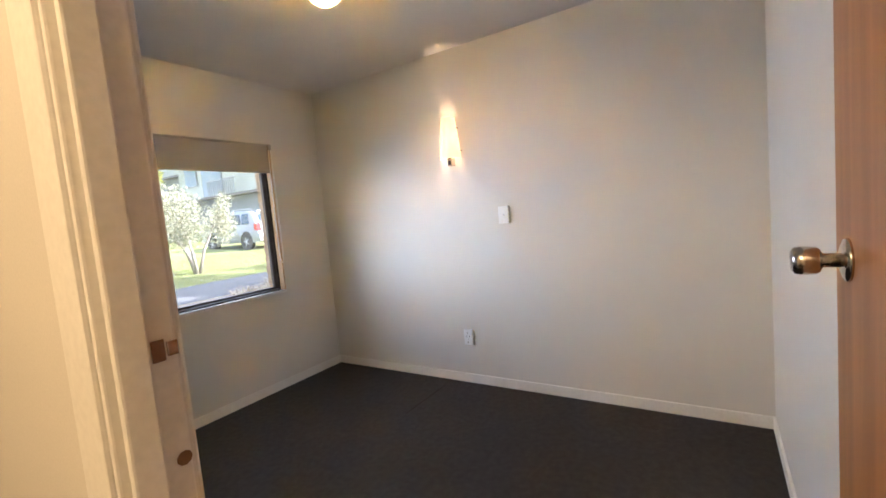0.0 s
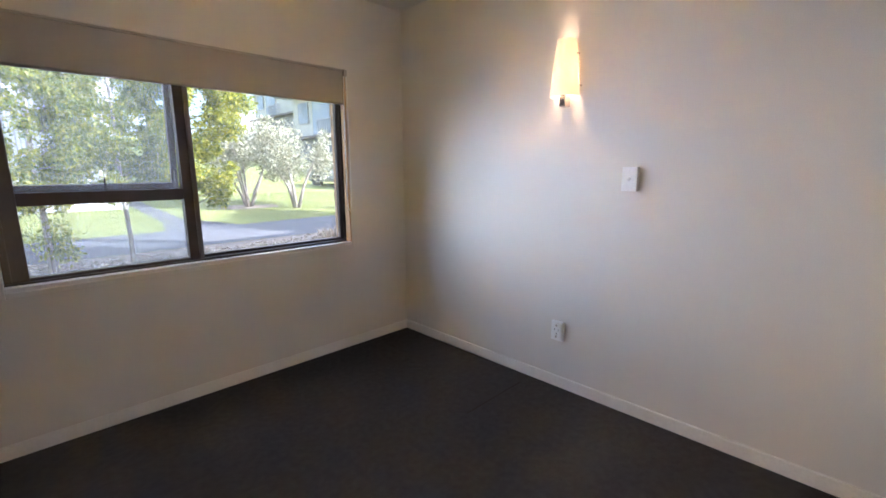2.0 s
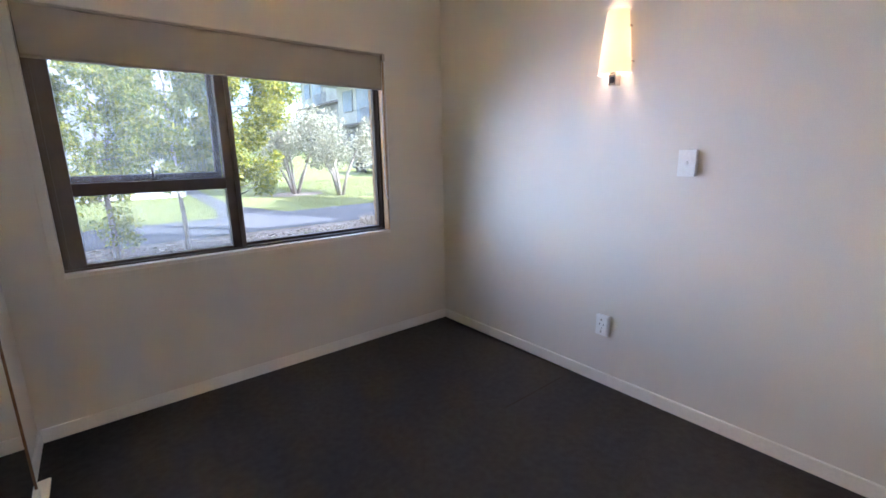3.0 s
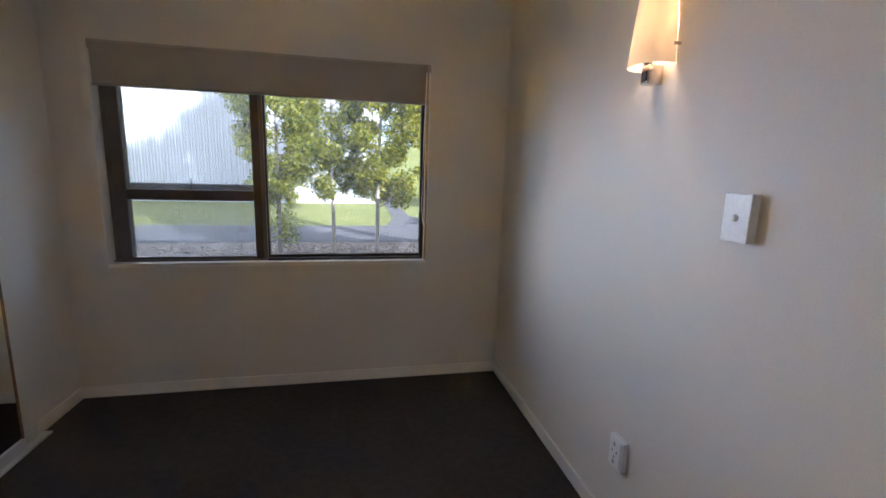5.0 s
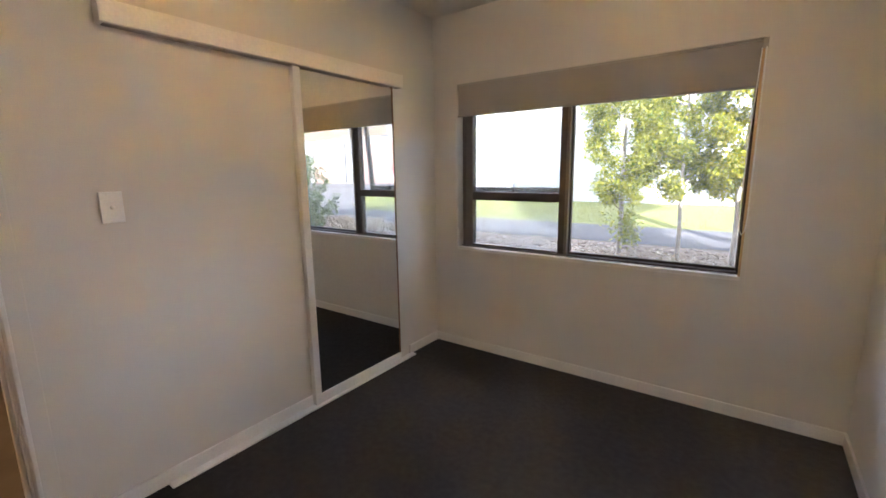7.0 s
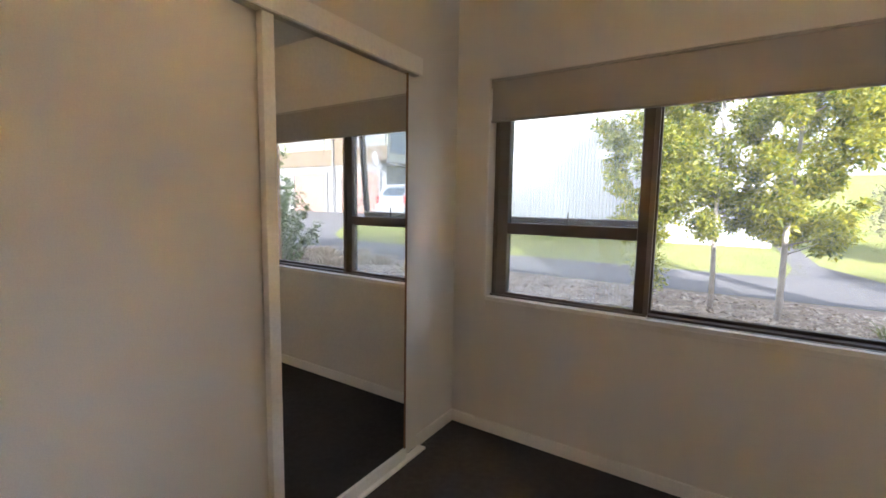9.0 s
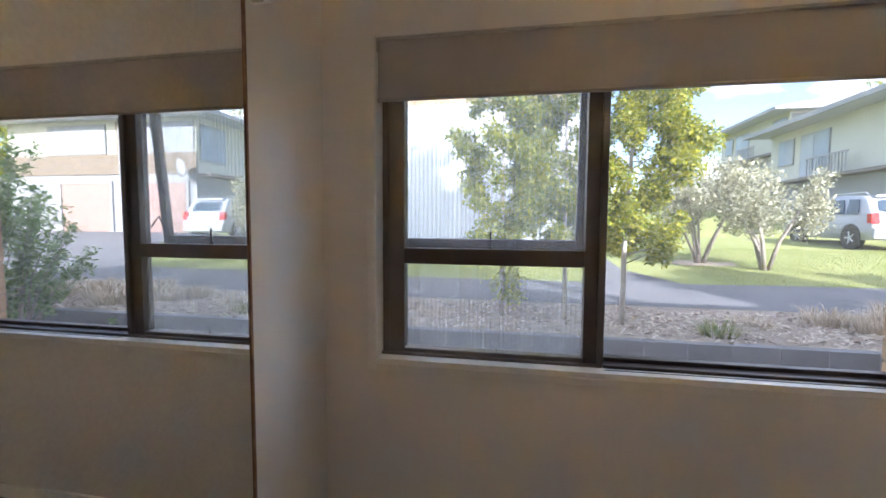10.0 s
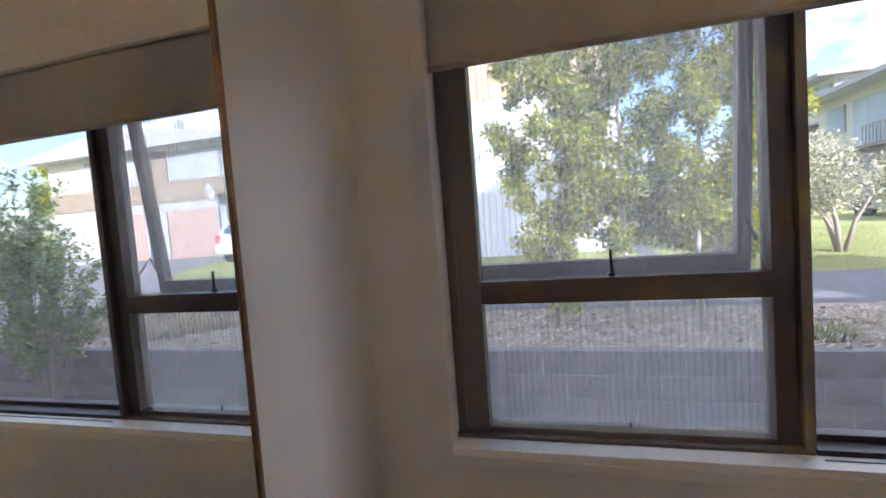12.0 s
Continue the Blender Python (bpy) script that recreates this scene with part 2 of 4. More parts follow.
TRUNKPALE = surface("pale_trunk", (0.62, 0.58, 0.52), (0.46, 0.42, 0.36), 12, 0.9, 0.5, 70)
LEAF = leaf_material("green_leaves", (0.09, 0.16, 0.015), (0.62, 0.58, 0.05), 0.4, 0.44)
LEAFDARK = leaf_material("dark_green_leaves", (0.085, 0.155, 0.02), (0.56, 0.55, 0.075), 0.4, 0.44)
LEAFGREY = leaf_material("grey_green_leaves", (0.22, 0.225, 0.13), (0.60, 0.575, 0.41), 0.5, 0.28)
FERN = leaf_material("blue_green_leaves", (0.09, 0.18, 0.05), (0.30, 0.40, 0.14), 0.5, 0.35)
STRAW = leaf_material("dry_straw", (0.42, 0.33, 0.23), (0.72, 0.61, 0.46), 0.8, 0.2)
LITTER = leaf_material("leaf_litter", (0.28, 0.21, 0.16), (0.70, 0.60, 0.49), 0.9, 0.05)
BLADES = leaf_material("grass_blades", (0.14, 0.175, 0.038), (0.27, 0.28, 0.085), 0.6, 0.3)


# ---------------------------------------------------------------- builders
def box(bm, x0, x1, y0, y1, z0, z1, bevel=0.0, segments=2):
    vs = [bm.verts.new((x, y, z)) for x in (x0, x1) for y in (y0, y1) for z in (z0, z1)]
    fs = [bm.faces.new([vs[i] for i in q]) for q in ((0, 1, 3, 2), (4, 6, 7, 5), (0, 4, 5, 1), (2, 3, 7, 6), (0, 2, 6, 4), (1, 5, 7, 3))]
    if bevel:
        edges = list({e for f in fs for e in f.edges})
        bmesh.ops.bevel(bm, geom=edges, offset=bevel, segments=segments, affect="EDGES", profile=0.6)
    return bm


def boxes(*dims, bevel=0.0):
    bm = bmesh.new()
    for d in dims:
        box(bm, *d, bevel=bevel)
    return bm


def prism(outline, axis, a, b):
    """A closed outline of 2D points pulled along an axis from a to b."""
    bm = bmesh.new()

    def at(p, s):
        return {"x": (s, p[0], p[1]), "y": (p[0], s, p[1]), "z": (p[0], p[1], s)}[axis]

    lo, hi = [bm.verts.new(at(p, a)) for p in outline], [bm.verts.new(at(p, b)) for p in outline]
    n = len(outline)
    bm.faces.new(lo)
    bm.faces.new(hi[::-1])
    for i in range(n):
        bm.faces.new((lo[i], hi[i], hi[(i + 1) % n], lo[(i + 1) % n]))
    return bm


def tube(bm, points, radii, sides=8, cap=True):
    rings = []
    for i, p in enumerate(points):
        p = Vector(p)
        d = (Vector(points[min(i + 1, len(points) - 1)]) - Vector(points[max(i - 1, 0)])).normalized()
        u = d.cross(Vector((0.13, 0.27, 0.95)) if abs(d.z) < 0.9 else Vector((1, 0.1, 0))).normalized()
        v = d.cross(u)
        r = radii[i] if isinstance(radii, (list, tuple)) else radii
        rings.append([bm.verts.new(p + r * (math.cos(a) * u + math.sin(a) * v)) for a in [2 * math.pi * k / sides for k in range(sides)]])
    for a, b in zip(rings, rings[1:]):
        for k in range(sides):
            bm.faces.new((a[k], a[(k + 1) % sides], b[(k + 1) % sides], b[k]))
    if cap:
        bm.faces.new(rings[0][::-1])
        bm.faces.new(rings[-1])
    return bm


def lathe(profile, centre, axis="z", sides=32):
    """Rings of (radius, height) about an axis."""
    bm = bmesh.new()
    c = Vector(centre)
    rings = []
    for r, h in profile:
        ring = []
        for k in range(sides):
            a = 2 * math.pi * k / sides
            p, q = r * math.cos(a), r * math.sin(a)
            ring.append(bm.verts.new(c + Vector({"z": (p, q, h), "x": (h, p, q), "y": (p, h, q)}[axis])))
        rings.append(ring)
    for a, b in zip(rings, rings[1:]):
        for k in range(sides):
            bm.faces.new((a[k], a[(k + 1) % sides], b[(k + 1) % sides], b[k]))
    bm.faces.new(rings[0][::-1])
    bm.faces.new(rings[-1])
    return bm


def link(name, bm, material, smooth=False):
    bmesh.ops.recalc_face_normals(bm, faces=bm.faces[:])
    me = bpy.data.meshes.new(name)
    bm.to_mesh(me)
    bm.free()
    me.materials.append(material)
    if smooth:
        for p in me.polygons:
            p.use_smooth = True
    return new(name, me)


def part(name, bm, material, parent, label="", smooth=False):
    ob = link(name, bm, material, smooth)
    ob.parent = parent
    base = parent.matrix_basis.copy()
    if parent.parent:
        base = parent.parent.matrix_basis @ parent.matrix_parent_inverse @ base
    ob.matrix_parent_inverse = base.inverted()
    if label:
        tagged(ob, label)
    return ob


def thing(name, place, label, category, group="", kind=""):
    return tagged(place_empty(name, place), label, category, group, kind)


def place_empty(name, place):
    ob = new(name)
    ob.empty_display_size = 0.1
    ob.matrix_basis = Matrix.Translation(place)
    return ob


def structure(name, bm, material, label, category, smooth=False):
    return tagged(link(name, bm, material, smooth), label, category, "", "structure")


# ---------------------------------------------------------------- the room shell
W, D, H = 2.45, 3.18, 2.405          # room: x 0..W, y -D..0, z 0..H
WX0, WX1, WZ0, WZ1 = 0.205, 1.957, 0.772, 1.935   # window opening
DY0, DY1, DH = -3.135, -2.395, 2.02   # doorway in the wall x = 0
CY0, CY1, CH = -1.18, -0.474, 1.88    # wardrobe opening in the same wall

structure("floor", boxes((-0.06, W + 0.1, -5.0, 0.1, -0.12, 0.0)), CARPET, "charcoal cut-pile carpet over the whole floor", "carpet")
structure("floor_hall", boxes((-3.0, -0.06, -5.0, 0.1, -0.12, 0.0)), HALLCARPET, "same carpet in the hall, warm lamp light painted into its colour", "carpet")
structure("ceiling", boxes((-3.0, W + 0.1, -5.0, 0.1, H, H + 0.06)), CEIL, "off-white painted plaster ceiling", "ceiling")
structure("wall_north", boxes((-3.0, WX0, 0.0, 0.1, 0.0, H), (WX1, W, 0.0, 0.1, 0.0, H), (WX0, WX1, 0.0, 0.1, 0.0, WZ0), (WX0, WX1, 0.0, 0.1, WZ1, H)),
          WALL, "cream painted wall round the window", "wall")
structure("wall_east", boxes((W, W + 0.1, -5.0, 0.1, 0.0, H)), WALL, "cream painted wall with a wall lamp", "wall")
structure("wall_south", boxes((0.0, W, -D - 0.1, -D, 0.0, H)), WALL, "cream painted wall behind the open door", "wall")
structure("wall_west", boxes((-0.062, 0.0, CY1, 0.0, 0, H), (-0.062, 0.0, DY1, CY0, 0, H), (-0.062, 0.0, CY0, CY1, CH, H), (-0.062, 0.0, DY0, DY1, DH, H), (-0.062, 0.0, -5.0, DY0, 0, H)),
          WALL, "cream painted wall with doorway and wardrobe opening", "wall")
# hall behind the doorway
structure("wall_hall_west", boxes((-2.95, -2.85, -5.0, 0.0, 0, H)), WALL, "cream painted hall wall", "wall")
structure("wall_hall_south", boxes((-2.85, -0.062, -5.1, -5.0, 0, H)), WALL, "cream painted hall end wall", "wall")
structure("wall_hall_north", boxes((-2.85, -0.062, -1.62, -1.52, 0, H)), WALL, "cream painted hall wall", "wall")
structure("wall_hall_end", boxes((-1.58, -1.48, -5.0, -2.56, 0, H)), WALL, "cream painted end of a hall wall", "wall")
structure("trim_hall_end", boxes((-1.595, -1.465, -2.56, -2.50, 0, 2.03), bevel=0.004), BROWNTRIM, "brown stained timber trim on a wall end", "trim")
structure("baseboard_hall", boxes((-2.85, -2.838, -2.3, -1.62, 0, 0.09), (-2.85, -2.838, -5.0, -2.5, 0, 0.09), (-2.838, -0.062, -1.632, -1.62, 0, 0.09), bevel=0.003), TRIM, "white painted skirting in the hall", "baseboard")
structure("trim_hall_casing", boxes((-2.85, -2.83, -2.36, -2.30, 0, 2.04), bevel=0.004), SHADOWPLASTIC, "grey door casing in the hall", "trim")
# wardrobe recess
structure("wall_wardrobe", boxes((-0.70, -0.66, -1.30, -0.38, 0, H), (-0.66, -0.062, -1.30, -1.26, 0, H), (-0.66, -0.062, -0.42, -0.38, 0, H)), WALL, "unlit wardrobe recess lining", "wall")
shelf = thing("wardrobe_shelf", (-0.4, -0.8, 1.68), "white painted shelf with a hanging rail inside the wardrobe", "shelf")
part("shelf_board", boxes((-0.66, -0.22, -1.26, -0.42, 1.68, 1.70), bevel=0.003), TRIM, shelf)
part("front_batten", boxes((-0.24, -0.22, -1.26, -0.42, 1.62, 1.68), bevel=0.003), TRIM, shelf)
part("hanging_rail", tube(bmesh.new(), [(-0.42, -1.26, 1.60), (-0.42, -0.42, 1.60)], 0.0125, 12), CHROME, shelf, "round steel hanging rail", True)

# skirting
SK, ST = 0.068, 0.012


def skirting(name, x0, x1, y0, y1):
    structure(name, boxes((x0, x1, y0, y1, 0.0, SK), bevel=0.004), TRIM, "white painted timber skirting board", "baseboard")


skirting("baseboard_north", 0.0, W, -ST, 0.0)
skirting("baseboard_east", W - ST, W, -D, -ST)
skirting("baseboard_south", 0.0, W - ST, -D, -D + ST)
skirting("baseboard_west", 0.0, ST, -0.36, -ST)
skirting("baseboard_west_long", 0.0, ST, -2.335, -1.20)

structure("carpet_seam", boxes((1.85, 2.33, -1.216, -1.211, 0.0005, 0.0030), bevel=0.001), LINER, "short dark seam in the carpet", "carpet")

# doorway: jamb lining, stops, casings
structure("door_jamb", boxes((-0.070, 0.006, DY1 - 0.02, DY1, 0, DH), (-0.070, 0.006, DY0, DY0 + 0.02, 0, DH), (-0.070, 0.006, DY0 + 0.02, DY1 - 0.02, DH - 0.02, DH),
          (-0.060, -0.027, DY1 - 0.032, DY1 - 0.02, 0, DH - 0.02), bevel=0.003), TRIM, "white painted door jamb with stop", "trim")


def casing(name, x0, x1, material, label):
    bm = bmesh.new()
    for y0, y1, z0, z1 in ((DY1 - 0.014, DY1 + 0.058, 0, DH + 0.05), (DY0 - 0.04, DY1 - 0.014, DH - 0.012, DH + 0.05)):
        box(bm, x0, x1, y0, y1, z0, z1, bevel=0.004)
    structure(name, bm, material, label, "trim")


casing("trim_door_casing", 0.0, 0.012, WALL, "flat cream painted door casing")
casing("trim_door_casing_hall", -0.076, -0.062, TRIM, "white painted door casing")
structure("trim_door_bead", boxes((0.012, 0.019, DY1 - 0.008, DY1 + 0.006, 0, DH + 0.02), bevel=0.003), TRIM, "white painted bead along the door casing", "trim")

# door leaf, open against the wall
door = thing("door_1", (0.02, -3.10, 0.01), "open brown wood-veneer door with a round chrome knob", "door", kind="structure")
part("door_leaf", boxes((0.015, 0.705, -3.154, -3.118, 0.012, 1.99), bevel=0.002), DOORWOOD, door)
knob = part("knob", lathe([(0.011, 0), (0.011, 0.024), (0.019, 0.028), (0.0215, 0.032), (0.0225, 0.050), (0.021, 0.058), (0.016, 0.062), (0.0, 0.063)], (0.625, -3.112, 1.150), "y"), CHROME, door, "chrome cylinder knob", True)
part("rose", lathe([(0.033, 0), (0.032, 0.005), (0.020, 0.009), (0.012, 0.010)], (0.625, -3.118, 1.150), "y"), CHROME, knob, "", True)
for z in (0.25, 1.75):
    part("hinge", boxes((0.004, 0.014, -3.144, -3.116, z - 0.045, z + 0.045), bevel=0.002), SOCKETDARK, door)

strike = thing("strike_plate", (-0.03, DY1 - 0.021, 1.155), "worn brass strike plate on the door jamb", "strike plate")
part("plate", boxes((-0.022, -0.008, DY1 - 0.0225, DY1 - 0.0200, 1.136, 1.161), bevel=0.001), SOCKETDARK, strike)
part("lip", boxes((-0.006, 0.006, DY1 - 0.0235, DY1 - 0.0200, 1.140, 1.157), bevel=0.001), CHROME, strike)
chip = thing("paint_chip", (-0.01, DY1 - 0.021, 1.03), "chipped brown patch of bare timber on the jamb", "chip")
part("bare_wood", lathe([(0.009, 0), (0.008, 0.001), (0.003, 0.0015)], (-0.004, DY1 - 0.0216, 1.016), "y", 9), SOCKETDARK, chip)

# ---------------------------------------------------------------- window
win = thing("window_1", (1.08, 0.08, WZ0), "bronze aluminium window, one fixed light beside an opening sash", "window", kind="structure")
FY0, FY1 = 0.072, 0.128
frame_bm = boxes((WX0, 0.290, FY0, FY1, WZ0, WZ1), (0.996, 1.012, FY0, FY1, WZ0, WZ1), (0.290, 0.948, FY0, FY1, WZ0, 0.797),
                 (0.290, 0.948, FY0, FY1, 1.895, WZ1), bevel=0.003)
box(frame_bm, WX0, 1.012, FY0 - 0.022, FY0, WZ0, 0.784, bevel=0.003)
part("transom", boxes((0.290, 0.948, FY0, FY1, 1.123, 1.182), (0.948, 0.996, FY0, FY1, WZ0, WZ1), bevel=0.003), FRAMEDARK, win, "dark mullion and transom")
part("sash_frame", frame_bm, BRONZE, win, "bronze sash frame with a transom")
part("sash_lip", boxes((0.994, 1.016, FY0 - 0.016, FY0, 0.784, WZ1), (0.222, 0.232, FY0 - 0.010, FY0, 0.784, WZ1), bevel=0.002), BRONZE, win)
part("fixed_frame", boxes((1.012, 1.022, 0.098, 0.130, WZ0, WZ1), (1.930, 1.945, 0.098, 0.130, WZ0, WZ1), (1.022, 1.930, 0.098, 0.130, WZ0, 0.800), (1.022, 1.930, 0.098, 0.130, 1.9, WZ1), bevel=0.002),
     FRAMEDARK, win, "dark frame of the fixed light")
part("frame_liner", boxes((1.938, WX1, 0.0525, 0.0975, WZ0, WZ1), bevel=0.002), LINER, win, "dark matt frame side")
part("outer_stop", boxes((1.936, 1.952, 0.131, 0.146, WZ0, WZ1), bevel=0.002), JAMBWOOD, win, "pale outer stop")
part("track", boxes((1.016, 1.945, 0.052, 0.098, WZ0, 0.786), bevel=0.002), FRAMEDARK, win, "dark sill track")
part("track_groove", boxes((1.016, 1.945, 0.026, 0.030, 0.7755, 0.7775)), DARK, win)
pane = part("pane", boxes((1.020, 1.932, 0.122, 0.126, 0.798, 1.902)), GLASS, win, "clear fixed pane")
pane.visible_shadow = False
pane = part("pane", boxes((0.284, 0.955, 0.118, 0.122, 0.788, 1.130)), GLASS, win, "clear lower pane")
pane.visible_shadow = False
# opening sash, hinged at its head and pushed out at the foot
tilt = Matrix.Translation((0, 0.140, 1.90)) @ Matrix.Rotation(radians(5.5), 4, "X") @ Matrix.Translation((0, -0.140, -1.90))
aw = boxes((0.190, 0.218, 0.140, 0.172, 1.160, 1.90), (0.930, 0.962, 0.140, 0.172, 1.160, 1.90), (0.218, 0.930, 0.140, 0.172, 1.160, 1.208), (0.218, 0.930, 0.140, 0.172, 1.872, 1.90), bevel=0.003)
aw.transform(tilt)
awn = part("opening_sash", aw, FRAMEDARK, win, "sash tilted open at the foot")
ag = boxes((0.216, 0.932, 0.154, 0.158, 1.204, 1.876))
ag.transform(tilt)
pane = part("pane", ag, GLASS, awn, "pane of the opening sash")
pane.visible_shadow = False
part("stay", tube(bmesh.new(), [(0.938, 0.12, 1.25), (0.936, 0.16, 1.30), (0.934, 0.20, 1.22)], 0.004, 6), DARK, awn)
part("latch", boxes((0.612, 0.618, 0.086, 0.092, 1.178, 1.248), (0.607, 0.623, 0.084, 0.096, 1.1825, 1.192), bevel=0.001), DARK, win, "dark window catch")
# secondary glazing: ribbed clear sheets inside the sash
for z0, z1 in ((0.790, 1.123), (1.182, 1.895)):
    sheet = part("ribbed_sheet", boxes((0.2905, 0.9525, 0.100, 0.1015, z0, z1)), TWIN, win, "clear ribbed plastic sheet")
    sheet.visible_shadow = False
    rb = bmesh.new()
    for i in range(41):
        x = 0.2905 + i * 0.0162
        box(rb, x, x + 0.0042, 0.1015, 0.1065, z0, z1)
    ribs = tagged(part("ribs", rb, RIB, sheet), kind="stuff")
    ribs.visible_shadow = False
part("nick", boxes((0.640, 0.643, 0.094, 0.099, 0.792, 0.815)), DARK, win)
# lining and casing
structure("window_sill", boxes((WX0, WX1, -0.008, 0.048, WZ0 - 0.016, WZ0 + 0.004), bevel=0.002), TRIM, "white painted window sill", "sill")
structure("trim_window_jamb", boxes((1.946, WX1, -0.004, 0.052, WZ0, WZ1), bevel=0.002), JAMBWOOD, "varnished timber window jamb", "trim")
structure("trim_window_casing", boxes((WX0 - 0.036, WX0, -0.009, 0.0, WZ0 - 0.044, WZ1 + 0.004), (WX1, WX1 + 0.022, -0.009, 0.0, WZ0 - 0.044, WZ1 + 0.004), (WX0, WX1, -0.009, 0.0, WZ0 - 0.044, WZ0 - 0.016),
          bevel=0.003), WALL, "flat cream window casing", "trim")

# roller blind
blind = thing("roller_blind", (1.08, 0.01, 1.93), "taupe roller blind drawn a fifth of the way down", "blind")
fab = bmesh.new()
NB = 24
for side, yy in ((0, 0.008), (1, 0.0095)):
    vs = [[fab.verts.new((0.212 + (1.948 - 0.212) * i / NB, yy - 0.006 * math.sin(i * 0.9) * 0.2, z)) for i in range(NB + 1)] for z in (1.715, 1.80, 1.922)]
    for a, b in zip(vs, vs[1:]):
        for i in range(NB):
            fab.faces.new((a[i], a[i + 1], b[i + 1], b[i]))
part("fabric", fab, BLIND, blind, "", True)
part("bottom_bar", tube(bmesh.new(), [(0.210, 0.008, 1.717), (1.950, 0.008, 1.716)], 0.0075, 8), BLIND, blind, "", True)
part("roller", tube(bmesh.new(), [(0.222, 0.034, 1.905), (1.940, 0.034, 1.905)], 0.022, 14), BLIND, blind, "", True)
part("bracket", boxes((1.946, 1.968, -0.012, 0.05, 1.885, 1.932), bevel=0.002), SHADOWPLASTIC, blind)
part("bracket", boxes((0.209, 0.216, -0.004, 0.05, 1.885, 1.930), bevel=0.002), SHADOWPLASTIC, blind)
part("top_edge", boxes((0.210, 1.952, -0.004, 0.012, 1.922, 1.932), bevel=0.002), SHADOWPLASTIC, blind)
loop = [(1.962, -0.012, 1.89), (1.963, -0.014, 1.5), (1.962, -0.014, 1.10), (1.956, -0.016, 1.02), (1.944, -0.018, 0.995), (1.932, -0.018, 1.02), (1.926, -0.016, 1.10), (1.932, -0.010, 1.5), (1.945, -0.006, 1.89)]
part("chain", tube(bmesh.new(), loop, 0.0030, 6), PLASTIC, blind, "white bead chain loop", True)

# ---------------------------------------------------------------- sliding mirror door
mdoor = thing("sliding_mirror_door", (0.03, -0.84, 0.0), "full-height mirror sliding door in a cream frame, closed", "mirror door")
part("mirror", boxes((0.024, 0.030, -1.190, -0.494, 0.066, 1.858)), MIRROR, mdoor, "plain mirror glass")
part("stile", boxes((0.008, 0.040, -1.234, -1.190, 0.012, 1.867), bevel=0.004), TRIM, mdoor, "cream stile")
part("stile", boxes((0.012, 0.034, -0.494, -0.486, 0.012, 1.867), bevel=0.001), SOCKETDARK, mdoor, "thin bronze edge strip")
part("bottom_rail", boxes((0.012, 0.038, -1.190, -0.486, 0.012, 0.066), bevel=0.003), TRIM, mdoor)
part("back_panel", boxes((0.010, 0.023, -1.190, -0.494, 0.066, 1.858)), TRIM, mdoor)
hr = thing("head_rail", (0.03, -1.18, 1.867), "cream painted timber pelmet over the sliding door track", "rail")
part("pelmet", boxes((0.0, 0.052, -2.026, -0.400, 1.872, 1.952), bevel=0.003), TRIM, hr)
# The track's grey stands for the shade under the pelmet.
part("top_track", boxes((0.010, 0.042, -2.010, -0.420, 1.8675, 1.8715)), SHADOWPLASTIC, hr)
ftk = thing("floor_track", (0.03, -1.18, 0.0), "cream painted floor track of the sliding door", "rail")
part("track_board", boxes((0.0125, 0.056, -2.005, -0.345, 0.0, 0.011), bevel=0.002), TRIM, ftk)

# ---------------------------------------------------------------- fixtures
def wall_switch(place, facing, label, deep=0.014):
    """A plate of 75 x 117 mm on a mounting block, with a small rocker; facing +1 looks along +x, -1 along -x."""
    x, y, z = place
    s = facing
    ob = thing("light_switch", place, label, "switch", "light switches")

    def xs(a, b):
        return min(x + s * a, x + s * b), max(x + s * a, x + s * b)

    part("mounting_block", boxes((*xs(0.0, deep - 0.009), y - 0.036, y + 0.036, z - 0.057, z + 0.057), bevel=0.002), PLASTIC, ob)
    part("plate", boxes((*xs(deep - 0.009, deep), y - 0.0375, y + 0.0375, z - 0.0585, z + 0.0585), bevel=0.003), PLASTIC, ob)
    part("rocker", lathe([(0.0085, s * (deep - 0.001)), (0.0085, s * (deep + 0.004)), (0.006, s * (deep + 0.0075)), (0.0015, s * (deep + 0.0080))], (x, y, z), "x", 14), PLASTIC, ob, "small round rocker", True)
    return ob


wall_switch((W, -1.747, 1.226), -1, "white switch plate on a deep mounting block", 0.028)
wall_switch((0.0, -2.058, 1.218), 1, "white switch plate beside the doorway")
plug = thing("wall_socket", (W, -1.390, 0.35), "white vertical power socket low on the wall", "socket")
part("plate", boxes((W - 0.022, W, -1.428, -1.352, 0.292, 0.408), bevel=0.004), PLASTIC, plug)
part("faceplate", boxes((W - 0.0265, W - 0.022, -1.420, -1.360, 0.300, 0.400), bevel=0.002), PLASTIC, plug)
for dy, dz in ((-0.012, 0.008), (0.012, 0.008), (0.0, -0.014)):
    part("pin_slot", boxes((W - 0.0275, W - 0.0262, -1.390 + dy - 0.0015, -1.390 + dy + 0.0015, 0.350 + dz - 0.005, 0.350 + dz + 0.005)), DARK, plug)
for dz in (0.034, -0.034):
    part("switch_button", boxes((W - 0.029, W - 0.0265, -1.3925, -1.3875 + 0.004, 0.350 + dz - 0.006, 0.350 + dz + 0.006), bevel=0.0008), SHADOWPLASTIC, plug)

